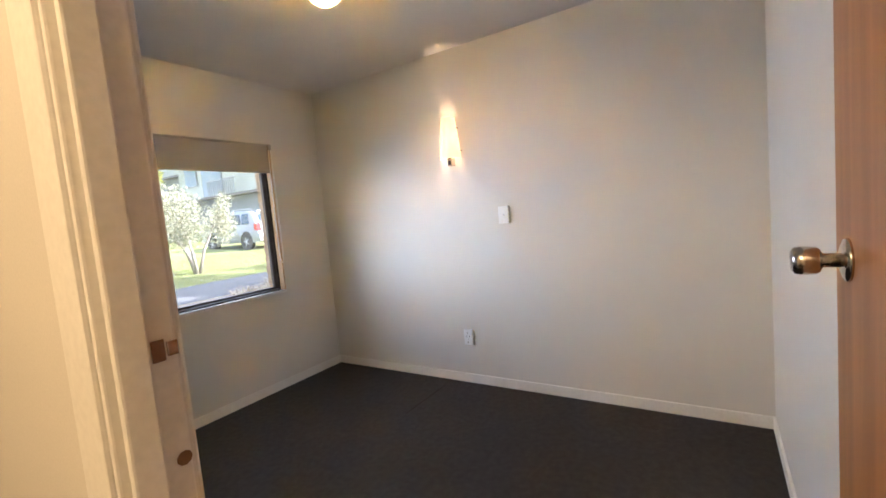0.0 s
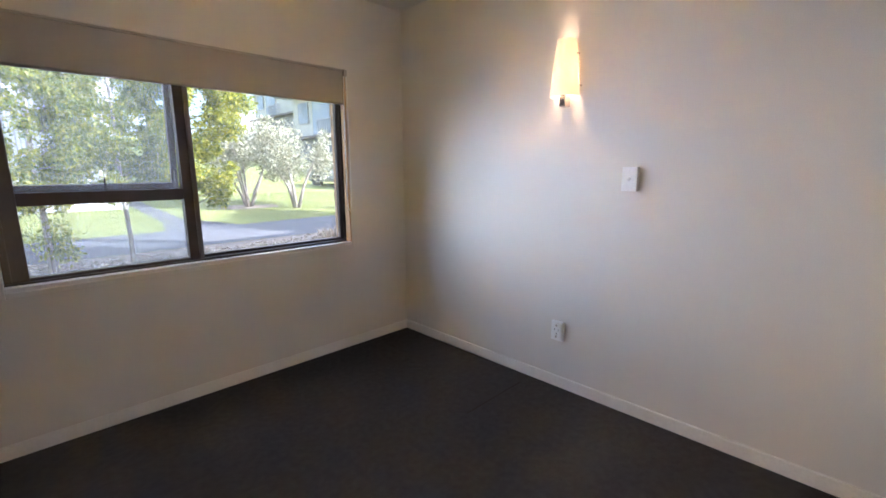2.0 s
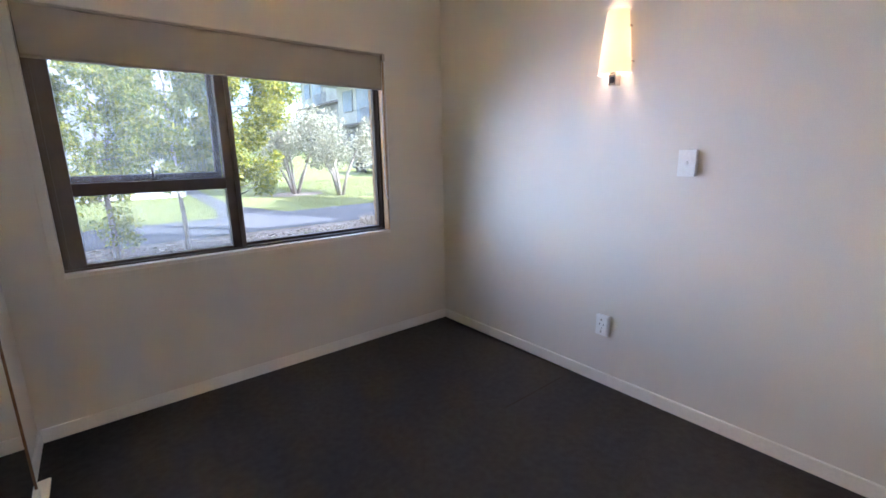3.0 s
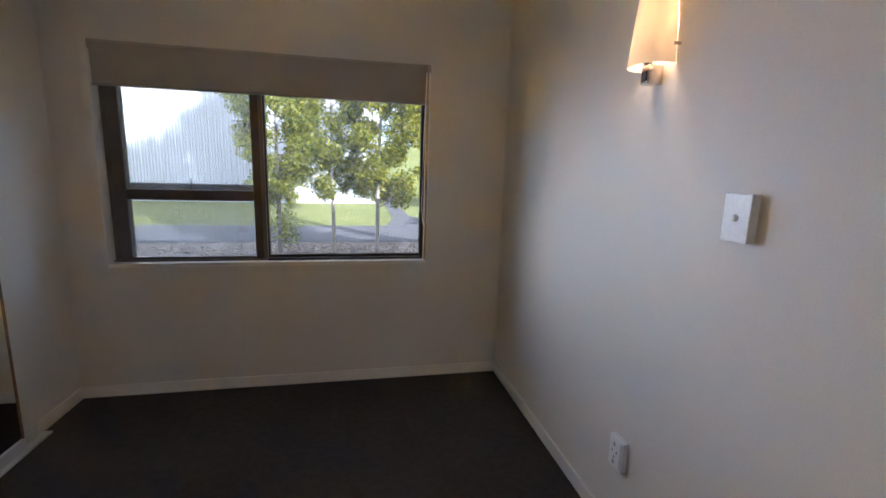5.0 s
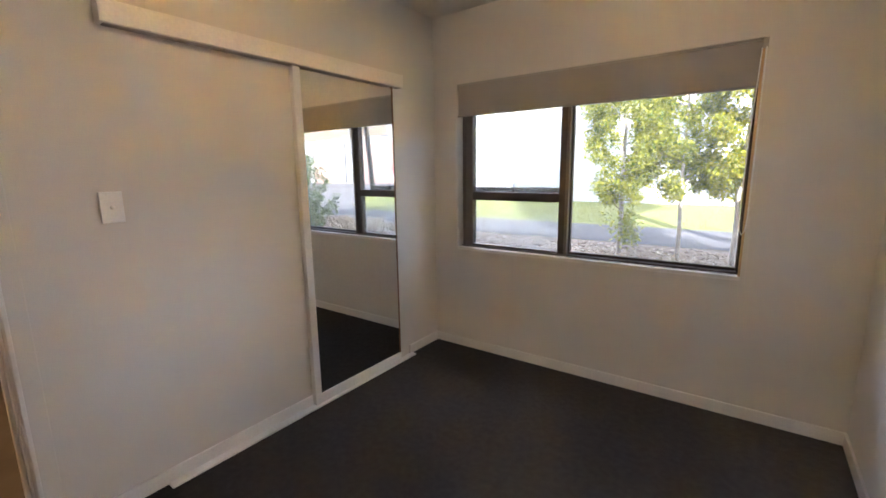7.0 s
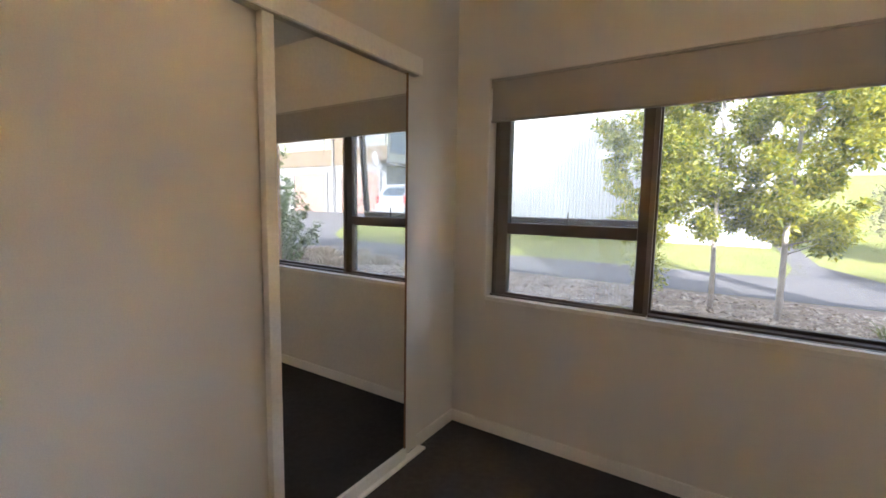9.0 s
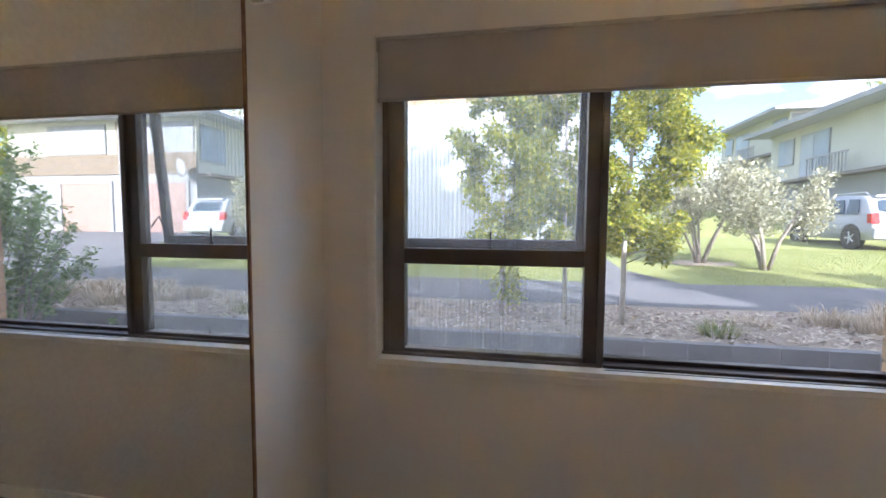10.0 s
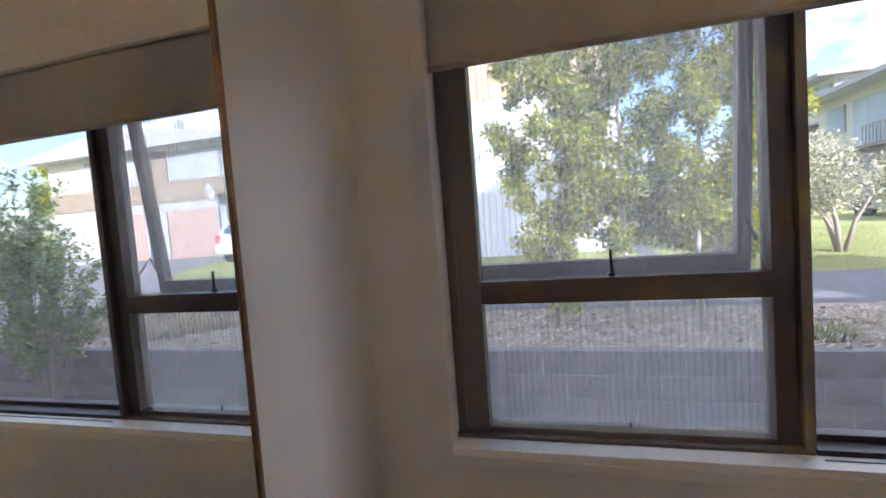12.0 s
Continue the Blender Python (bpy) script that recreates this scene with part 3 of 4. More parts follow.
# wall lamp: half-round tapering opal shade on a chrome bracket
lamp = thing("wall_lamp", (W, -1.378, 1.59), "lit wall lamp with tapering opal shade and chrome bracket", "wall lamp")
sh = bmesh.new()
NS = 20
for inner in (0, 1):
    rows = []
    for z, hw, dp in ((1.652, 0.076, 0.090), (1.72, 0.071, 0.085), (1.80, 0.064, 0.078), (1.88, 0.055, 0.070), (1.935, 0.048, 0.064)):
        hw, dp = hw - 0.004 * inner, dp - 0.004 * inner
        rows.append([sh.verts.new((W - 0.0025 - dp * abs(math.sin(math.pi * i / NS)) ** 0.75, -1.370 + hw * math.cos(math.pi * i / NS), z)) for i in range(NS + 1)])
    for a, b in zip(rows, rows[1:]):
        for i in range(NS):
            sh.faces.new((a[i], a[i + 1], b[i + 1], b[i]))
part("shade", sh, SHADE, lamp, "glowing opal shade", True)
part("bracket", boxes((W - 0.052, W - 0.0, -1.396, -1.360, 1.598, 1.655), bevel=0.004), CHROME, lamp, "square chrome bracket")
part("bracket_face", boxes((W - 0.055, W - 0.052, -1.388, -1.368, 1.608, 1.636), bevel=0.002), DARK, lamp)
part("lampholder", tube(bmesh.new(), [(W - 0.045, -1.378, 1.655), (W - 0.045, -1.378, 1.695)], 0.014, 12), CHROME, lamp, "", True)
for z in (1.70, 1.86):
    part("clip", boxes((W - 0.020, W, -1.378 - 0.080 + (z - 1.7) * 0.12, -1.378 - 0.074 + (z - 1.7) * 0.12, z - 0.004, z + 0.004)), CHROME, lamp)

# ceiling lamp: shallow opal bowl with clips
cl = thing("ceiling_lamp", (1.27, -1.46, H), "lit yellow opal glass bowl lamp on the ceiling", "ceiling lamp")
prof = [(0.104, H - 0.018), (0.102, H - 0.040), (0.088, H - 0.074), (0.064, H - 0.104), (0.034, H - 0.124), (0.010, H - 0.130), (0.010, H - 0.126), (0.033, H - 0.120), (0.062, H - 0.100), (0.085, H - 0.071), (0.098, H - 0.039), (0.100, H - 0.018)]
bowl = bmesh.new()
rings = [[bowl.verts.new((1.27 + r * math.cos(2 * math.pi * k / 36), -1.46 + r * math.sin(2 * math.pi * k / 36), h)) for k in range(36)] for r, h in prof]
for a, b in zip(rings, rings[1:] + rings[:1]):
    for k in range(36):
        bowl.faces.new((a[k], a[(k + 1) % 36], b[(k + 1) % 36], b[k]))
bowl.faces.new(rings[5])
part("bowl", bowl, BOWL, cl, "glowing yellow opal bowl", True)
part("base_plate", lathe([(0.070, H - 0.012), (0.070, H - 0.001)], (1.27, -1.46, 0)), PLASTIC, cl)
for k in range(3):
    a = 2 * math.pi * k / 3 + 0.9
    x, y = 1.27 + 0.105 * math.cos(a), -1.46 + 0.105 * math.sin(a)
    part("clip", boxes((x - 0.007, x + 0.007, y - 0.007, y + 0.007, H - 0.036, H - 0.001), bevel=0.002), CHROME, cl)
hl = thing("hall_ceiling_lamp", (-1.2, -2.62, H), "small plain white hall ceiling lamp", "ceiling lamp")
part("base_plate", lathe([(0.06, H - 0.02), (0.06, H - 0.001)], (-1.2, -2.62, 0)), PLASTIC, hl)

# ---------------------------------------------------------------- our house outside
structure("roof", boxes((-5.0, 14.0, -7.0, 0.62, 2.62, 2.78)), ROOFING, "low steel roof with eaves over the window", "roof")
structure("wall_outer", boxes((-5.0, WX0 - 0.02, 0.14, 0.265, -0.7, 2.62), (2.245, 14.0, 0.14, 0.265, -0.7, 2.62), (WX0 - 0.02, 2.245, 0.14, 0.265, -0.7, 0.63), (WX0 - 0.02, 2.245, 0.14, 0.265, 1.97, 2.62)),
          MORTAR, "brick and mortar outer wall", "wall")
bcol = structure("wall_brick_pier", boxes((1.996, 2.245, 0.15, 0.262, 0.63, 1.97)), MORTAR, "brick pier beside the window opening", "wall")
bsill = structure("sill_outer", boxes((WX0 - 0.02, 1.985, 0.128, 0.30, 0.632, 0.680), bevel=0.004), SLAB, "outer sill under the window", "sill")


# ---------------------------------------------------------------- ground
def rise(x, y):
    """Height of the land: a low yard by the house, a terrace behind the retaining wall, then a gentle slope."""
    if y < 3.0:
        return -0.65
    if y < 4.4:
        return 0.10
    if y < 7.0:
        return 0.10 + 0.05 * min(1.0, (y - 4.4) / 0.3)
    return 0.15 + min(y - 7.0, 10.0) * 0.045 + max(0.0, min(y - 19.0, 14.0)) * 0.20 + max(0.0, min(y - 60.0, 400.0)) * 0.01


def sheet(name, xs, ys, material, label, category, lift=0.0, keep=None):
    bm = bmesh.new()
    g = {(i, j): bm.verts.new((x, y, rise(x, y) + lift)) for i, x in enumerate(xs) for j, y in enumerate(ys)}
    for i in range(len(xs) - 1):
        for j in range(len(ys) - 1):
            bm.faces.new((g[i, j], g[i + 1, j], g[i + 1, j + 1], g[i, j + 1]))
    return structure(name, bm, material, label, category)


FARX = [-900, -300, -80, -30, -12, -6, 0, 4, 8, 12, 16, 24, 40, 90, 300, 900]
sheet("ground", FARX, [-900, -200, -40, 0.2, 2.99, 3.0, 4.4, 4.7, 7.0, 9, 11, 13, 15, 17, 19, 26, 33, 60, 120, 460, 2000], LAWN, "mown green lawn and land beyond", "lawn")
sheet("yard", [-5, 0, 8.5], [0.27, 2.92], YARD, "grey gravel yard below the retaining wall", "yard", 0.006)
sheet("garden_bed", [-7, 0, 4, 9], [3.035, 3.8, 4.4, 4.62], SOIL, "garden bed of bark mulch and dry litter", "garden bed", 0.008)


def strip(name, outline, material, label, category, lift, z_of=rise):
    bm = bmesh.new()
    bm.faces.new([bm.verts.new((x, y, 0)) for x, y in outline])
    bmesh.ops.triangulate(bm, faces=bm.faces[:])
    bmesh.ops.subdivide_edges(bm, edges=bm.edges[:], cuts=10, use_grid_fill=True)
    for v in bm.verts:
        v.co.z = z_of(v.co.x, max(v.co.y, 3.01)) + lift
    return structure(name, bm, material, label, category)


strip("road", [(-30, 4.62), (-30, 6.75), (2.2, 6.75), (3.6, 6.85), (5.0, 7.0), (7.2, 7.05), (8.4, 7.05), (9.6, 7.9), (10.8, 9.3), (12.6, 11.4), (13.4, 14.2), (13.6, 16.98), (30, 16.98), (30, 9), (14, 6.2), (9, 4.3), (4, 4.62)], ASPHALT, "grey asphalt driveway", "driveway", 0.012)
strip("road_branch", [(2.2, 6.74), (3.6, 6.84), (3.02, 7.3), (2.86, 8.5), (2.82, 12), (2.95, 17), (3.1, 30), (2.6, 30), (2.42, 17), (2.42, 8)], ASPHALT, "grey asphalt drive beside the shed", "driveway", 0.012)

strip("soil_patch", [(4.92 + (0.75 + 0.16 * math.sin(k * 2.3)) * math.cos(k * 0.5236), 9.75 + (0.5 + 0.12 * math.cos(k * 1.7)) * math.sin(k * 0.5236)) for k in range(12)], SOIL, "bare brown soil under a shrub on the lawn", "soil", 0.014)

# ---------------------------------------------------------------- trees and plants
rng = random.Random(7)


def leaf_cloud(centres, count, size, seed, spread=1.0, droop=0.3):
    """Many small folded leaves scattered through a set of (centre, radius) clumps."""
    r = random.Random(seed)
    verts, faces = [], []
    weights = [c[1] ** 2 for c in centres]
    for _ in range(count):
        (c, rad) = r.choices(centres, weights)[0]
        d = Vector((r.gauss(0, 1), r.gauss(0, 1), r.gauss(0, 1))).normalized() * rad * (r.random() ** 0.45) * spread
        p = Vector(c) + Vector((d.x, d.y, d.z * 1.05))
        ax = Vector((r.gauss(0, 1), r.gauss(0, 1), r.gauss(0, 0.6) - droop)).normalized()
        up = Vector((r.gauss(0, 0.6), r.gauss(0, 0.6), 1)).normalized()
        sd = ax.cross(up).normalized()
        s = size * r.uniform(0.6, 1.25)
        k = len(verts)
        fold = up * s * 0.10
        verts += [p, p + ax * s * 0.45 + sd * s * 0.24 + fold, p + ax * s, p + ax * s * 0.45 - sd * s * 0.24 + fold]
        faces += [(k, k + 1, k + 2), (k, k + 2, k + 3)]
    me = bpy.data.meshes.new("crown")
    me.from_pydata([tuple(v) for v in verts], [], faces)
    return me


def mesh_part(name, me, material, parent, label="", kind=""):
    me.materials.append(material)
    ob = new(name, me)
    ob.parent = parent
    ob.matrix_parent_inverse = parent.matrix_basis.inverted()
    return tagged(ob, label, "", "", kind)


def slim_tree(x, y, z, low, top, radius, trunk_r, seed, leafmat, label, leaves=4200, lean=0.0, skirt=0, shift=0.0):
    """A slim trunk in a narrow upright crown: leaves in many small clumps round short limbs, thinning out below."""
    r = random.Random(seed)
    t = thing("tree", (x, y, z), label, "tree", "trees in the garden bed")
    line = [(x + (lean + 0.5 * shift) * (k / 8) ** 2 + r.uniform(-0.012, 0.012), y + r.uniform(-0.012, 0.012), z - 0.05 + (top - 0.25 - z) * k / 8) for k in range(9)]
    part("trunk", tube(bmesh.new(), line, [trunk_r * (1 - 0.1 * k) for k in range(9)], 9), TRUNKPALE, t, "pale slim trunk", True)
    limbs = bmesh.new()
    clumps = []
    for k in range(140):
        f = (k + r.random()) / 140
        zc = low + 0.10 + (top - low - 0.15) * f
        u = max(0.0, min(7.99, (zc - 0.16 - line[0][2]) / (line[8][2] - line[0][2]) * 8))
        root = Vector(line[int(u)]).lerp(Vector(line[int(u) + 1]), u - int(u))
        a = r.uniform(0, 2 * math.pi)
        swell = 0.55 + 0.45 * min(1.0, f / 0.22) - 0.35 * max(0.0, (f - 0.8) / 0.2) + 0.16 * math.sin(f * 21 + seed)
        wide = radius * swell * (0.22 + 0.88 * math.sqrt(r.random()))
        c = (x + lean * f + shift * (0.35 + 0.65 * f) + wide * math.cos(a), y + wide * math.sin(a), zc)
        clumps.append((c, r.uniform(0.08, 0.19)))
        if k % 4 == 0:
            bend = Vector((r.uniform(-0.06, 0.06), r.uniform(-0.06, 0.06), r.uniform(-0.05, 0.03)))
            tube(limbs, [root, (root + Vector(c)) / 2 + bend, c], [0.009, 0.006, 0.003], 5)
    part("limb", limbs, BARK, t, "thin branching limbs")
    mesh_part("crown", leaf_cloud(clumps, leaves, 0.060, seed), leafmat, t, "crown of small glossy leaves", "stuff")
    if skirt:
        low_clumps = [((x + r.uniform(-0.16, 0.24), y + r.uniform(-0.15, 0.15), z + r.uniform(0.22, low - z)), 0.14) for _ in range(12)]
        mesh_part("crown", leaf_cloud(low_clumps, skirt, 0.06, seed + 50), LEAFDARK, t, "sparse low shoots", "stuff")
    return t


slim_tree(0.47, 3.78, 0.10, 0.80, 4.15, 0.52, 0.036, 11, LEAFDARK, "slim young tree with leafy crown and low shoots", 36000, 0.02, 700)
slim_tree(1.22, 3.78, 0.10, 0.92, 4.10, 0.46, 0.030, 12, LEAFDARK, "slim young tree with pale trunk in the bed", 28000, -0.05)
slim_tree(1.84, 3.62, 0.10, 0.86, 4.05, 0.50, 0.034, 13, LEAF, "slim young tree with bright yellow-green leaves", 40000, 0.02, 0, 0.24)


def grey_shrub(x, y, z, wide, top, low, seed, label, leaves):
    r = random.Random(seed)
    t = thing("shrub", (x, y, z), label, "shrub", "grey-leaved shrubs on the lawn")
    stems, clumps = bmesh.new(), []
    for k in range(6):
        a = 2 * math.pi * k / 6 + r.uniform(-0.4, 0.4)
        m = (x + 0.16 * wide * math.cos(a), y + 0.16 * wide * math.sin(a), z + (low - z) * 0.85)
        e = (x + 0.55 * wide * math.cos(a), y + 0.55 * wide * math.sin(a), low + (top - low) * r.uniform(0.35, 0.7))
        tube(stems, [(x + 0.05 * math.cos(a), y + 0.05 * math.sin(a), z - 0.03), m, e], [0.05, 0.036, 0.012], 7)
        for _ in range(4):
            b = a + r.uniform(-0.5, 0.5)
            q = r.uniform(0.5, 1.0) * wide
            c = (x + q * 0.85 * math.cos(b), y + q * 0.85 * math.sin(b), low + (top - low) * r.uniform(0.15, 0.9) * (1.15 - 0.35 * q / wide))
            tube(stems, [m, e, c], [0.02, 0.012, 0.004], 5)
            clumps.append((c, wide * r.uniform(0.18, 0.32)))
    part("trunk", stems, BARK, t, "several pale branching stems", True)
    mesh_part("crown", leaf_cloud(clumps, leaves, 0.095, seed, droop=-0.4), LEAFGREY, t, "open crown of grey-green leaves", "stuff")


grey_shrub(5.9, 8.95, rise(5.9, 8.95), 1.35, 2.70, 0.95, 21, "multi-stemmed shrub with silvery leaves on the lawn", 7600)
grey_shrub(4.92, 9.85, rise(4.9, 9.85), 1.28, 2.70, 0.72, 22, "wide silvery shrub standing on the lawn", 8200)


def fern_bush(x, y, z, height, wide, seed, label):
    r = random.Random(seed)
    t = thing("bush", (x, y, z), label, "bush")
    stems, clumps = bmesh.new(), []
    for k in range(30):
        a, h = r.uniform(0, 2 * math.pi), height * r.uniform(0.45, 1.0)
        q = wide * r.uniform(0.3, 1.0)
        tip = (x + q * math.cos(a), y + q * math.sin(a), z + h)
        mid = (x + 0.35 * q * math.cos(a), y + 0.35 * q * math.sin(a), z + h * 0.6)
        tube(stems, [(x, y, z - 0.02), mid, tip], [0.014, 0.009, 0.003], 5)
        for f in (0.45, 0.6, 0.75, 0.9, 1.0):
            clumps.append((tuple(Vector(mid).lerp(Vector(tip), (f - 0.4) / 0.6)), 0.10))
    part("stem", stems, BARK, t)
    mesh_part("crown", leaf_cloud(clumps, 6000, 0.075, seed, droop=-0.2), FERN, t, "feathery blue-green foliage", "stuff")


fern_bush(5.25, 2.5, -0.65, 2.30, 0.75, 31, "feathery green bush by the end of the retaining wall")
fern_bush(6.9, 3.4, 0.15, 2.3, 0.55, 32, "tall pale green bush behind the feathery one")


def tuft(x, y, z, height, wide, count, material, seed, label):
    r = random.Random(seed)
    verts, faces = [], []
    for _ in range(count):
        a, q = r.uniform(0, 2 * math.pi), wide * math.sqrt(r.random()) * 0.55
        px, py = x + q * math.cos(a), y + q * math.sin(a)
        b, h, w = a + r.uniform(-0.7, 0.7), height * r.uniform(0.45, 1.0), 0.006
        lean = r.uniform(0.2, 0.9) * wide * 0.8
        k = len(verts)
        sx, sy = -math.sin(b) * w, math.cos(b) * w
        verts += [(px - sx, py - sy, z - 0.01), (px + sx, py + sy, z - 0.01), (px + lean * 0.4 * math.cos(b) + sx * 0.7, py + lean * 0.4 * math.sin(b) + sy * 0.7, z + h * 0.75),
                  (px + lean * 0.4 * math.cos(b) - sx * 0.7, py + lean * 0.4 * math.sin(b) - sy * 0.7, z + h * 0.75), (px + lean * math.cos(b), py + lean * math.sin(b), z + h * r.uniform(0.6, 1.0))]
        faces += [(k, k + 1, k + 2, k + 3), (k + 3, k + 2, k + 4)]
    me = bpy.data.meshes.new("grass_tuft")
    me.from_pydata(verts, [], faces)
    me.materials.append(material)
    return tagged(new("grass_tuft", me), label, "grass tuft", "tufts in the garden bed")


weed = thing("weed", (4.34, 2.93, -0.12), "small green weed rooted in a joint of the block wall", "weed")
part("stem", tube(bmesh.new(), [(4.36, 2.96, -0.14), (4.34, 2.89, -0.10), (4.28, 2.86, 0.00)], [0.006, 0.005, 0.002], 6), BARK, weed)
mesh_part("leaves", leaf_cloud([((4.34, 2.88, -0.08), 0.05), ((4.30, 2.86, -0.02), 0.06), ((4.27, 2.86, 0.03), 0.04)], 70, 0.045, 33, droop=-0.3), FERN, weed, "small pale green leaves", "stuff")
BZ = 0.108
tuft(2.72, 3.35, BZ, 0.17, 0.32, 130, BLADES, 41, "green strappy tuft in the dry garden bed")
tuft(4.15, 4.1, BZ, 0.24, 0.36, 220, STRAW, 42, "dry straw-coloured grass tuft")
tuft(4.75, 3.95, BZ, 0.26, 0.42, 240, STRAW, 43, "dry straw-coloured grass tuft")
tuft(5.3, 3.7, BZ, 0.30, 0.45, 240, STRAW, 44, "dry straw-coloured grass tuft")
tuft(3.3, 3.9, BZ, 0.12, 0.40, 150, STRAW, 45, "low dry grass tuft")
tuft(5.9, 4.1, BZ, 0.30, 0.45, 220, STRAW, 46, "dry straw-coloured grass tuft")
tuft(-0.35, 3.7, BZ, 0.10, 0.28, 110, STRAW, 47, "low dry grass tuft")


for k, (x, y, h) in enumerate(((4.45, 3.65, 0.28), (5.0, 4.25, 0.34), (5.55, 3.85, 0.36), (6.1, 3.6, 0.34), (4.9, 3.45, 0.24))):
    tuft(x, y, BZ, h, 0.45, 260, STRAW, 48 + k, "tall dry straw-coloured grass tuft")


def scatter(name, count, x0, x1, y0, y1, z_of, size, material, seed, label, category, upright=False):
    r = random.Random(seed)
    verts, faces = [], []
    for _ in range(count):
        x, y = r.uniform(x0, x1), r.uniform(y0, y1)
        z, s, a = z_of(x, y), size * r.uniform(0.5, 1.3), r.uniform(0, 6.283)
        if z is None:
            continue
        k, c, d = len(verts), math.cos(a), math.sin(a)
        if upright:
            verts += [(x - c * s * 0.12, y - d * s * 0.12, z), (x + c * s * 0.12, y + d * s * 0.12, z), (x + r.uniform(-0.4, 0.4) * s, y + r.uniform(-0.4, 0.4) * s, z + s)]
            faces.append((k, k + 1, k + 2))
        else:
            t1, t2 = r.uniform(-0.3, 0.45), r.uniform(-0.3, 0.45)
            verts += [(x, y, z + 0.004 + r.random() * 0.022), (x + c * s - d * s * 0.18, y + d * s + c * s * 0.18, z + 0.012 + abs(t1) * s), (x + c * s * 1.1 + d * s * 0.1, y + d * s * 1.1 - c * s * 0.1, z + 0.014 + abs(t2) * s), (x + d * s * 0.22, y - c * s * 0.22, z + 0.010)]
            faces.append((k, k + 1, k + 2, k + 3))
    me = bpy.data.meshes.new(name)
    me.from_pydata(verts, [], faces)
    me.materials.append(material)
    return tagged(new(name, me), label, category, "", "stuff")


scatter("leaf_litter", 9000, -3.5, 8.5, 3.03, 4.6, lambda x, y: BZ + 0.03 * noise.noise((x * 2.5, y * 2.5, 0)), 0.065, LITTER, 51, "dry brown leaves and bark over the bed", "leaf litter")
scatter("lawn_grass", 26000, 4.2, 12.5, 6.8, 13.5, lambda x, y: rise(x, y) if (x < 8 or y > 6.4 + (x - 8) * 1.1) else None, 0.032, BLADES, 52, "short lawn grass in front of the house", "grass", True)
scatter("lawn_grass", 12000, -7.0, 2.6, 7.0, 10.9, rise, 0.032, BLADES, 53, "short lawn grass by the shed", "grass", True)
for i, (x, y, s) in enumerate(((-0.75, 3.95, 0.13), (0.95, 3.62, 0.11), (1.5, 3.5, 0.08), (-1.5, 3.7, 0.10))):
    bm = bmesh.new()
    bmesh.ops.create_icosphere(bm, subdivisions=2, radius=s)
    for v in bm.verts:
        v.co *= 1 + 0.35 * noise.noise(v.co * 9 + Vector((i, 0, 0)))
        v.co.z *= 0.6
    ob = tagged(link("clod", bm, SOIL), "dark clod of earth in the bed", "clod", "clods of earth in the bed")
    ob.location = (x, y, BZ + s * 0.3)

# ---------------------------------------------------------------- white shed
shed = thing("shed", (-6, 11, 0.2), "white ribbed steel shed with tan boards under the eaves", "shed")
SX0, SX1, SY = -16.0, 2.35, 11.0
rib_bm = bmesh.new()
n_ribs = int((SX1 - SX0) / 0.15)
prev = None
for i in range(n_ribs):
    x = SX0 + 0.15 * i
    for dx, dy in ((0.0, 0.0), (0.085, 0.0), (0.100, -0.028), (0.135, -0.028)):
        cur = (rib_bm.verts.new((x + dx, SY + dy, 0.05)), rib_bm.verts.new((x + dx, SY + dy, 4.65)))
        if prev:
            rib_bm.faces.new((prev[0], cur[0], cur[1], prev[1]))
        prev = cur
part("cladding", rib_bm, SHED, shed, "white ribbed steel cladding")
bb = bmesh.new()
for i in range(61):
    box(bb, SX0 + 0.3 * i, SX0 + 0.3 * i + 0.285, SY - 0.03, SY + 0.02, 4.66, 6.2)
part("upper_boards", bb, TAN, shed, "tan vertical boards")
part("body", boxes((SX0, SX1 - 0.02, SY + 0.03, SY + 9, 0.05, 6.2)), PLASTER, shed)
part("roof", boxes((SX0 - 0.3, SX1 + 0.3, SY - 0.4, SY + 9.4, 6.2, 6.35)), ROOFING, shed)


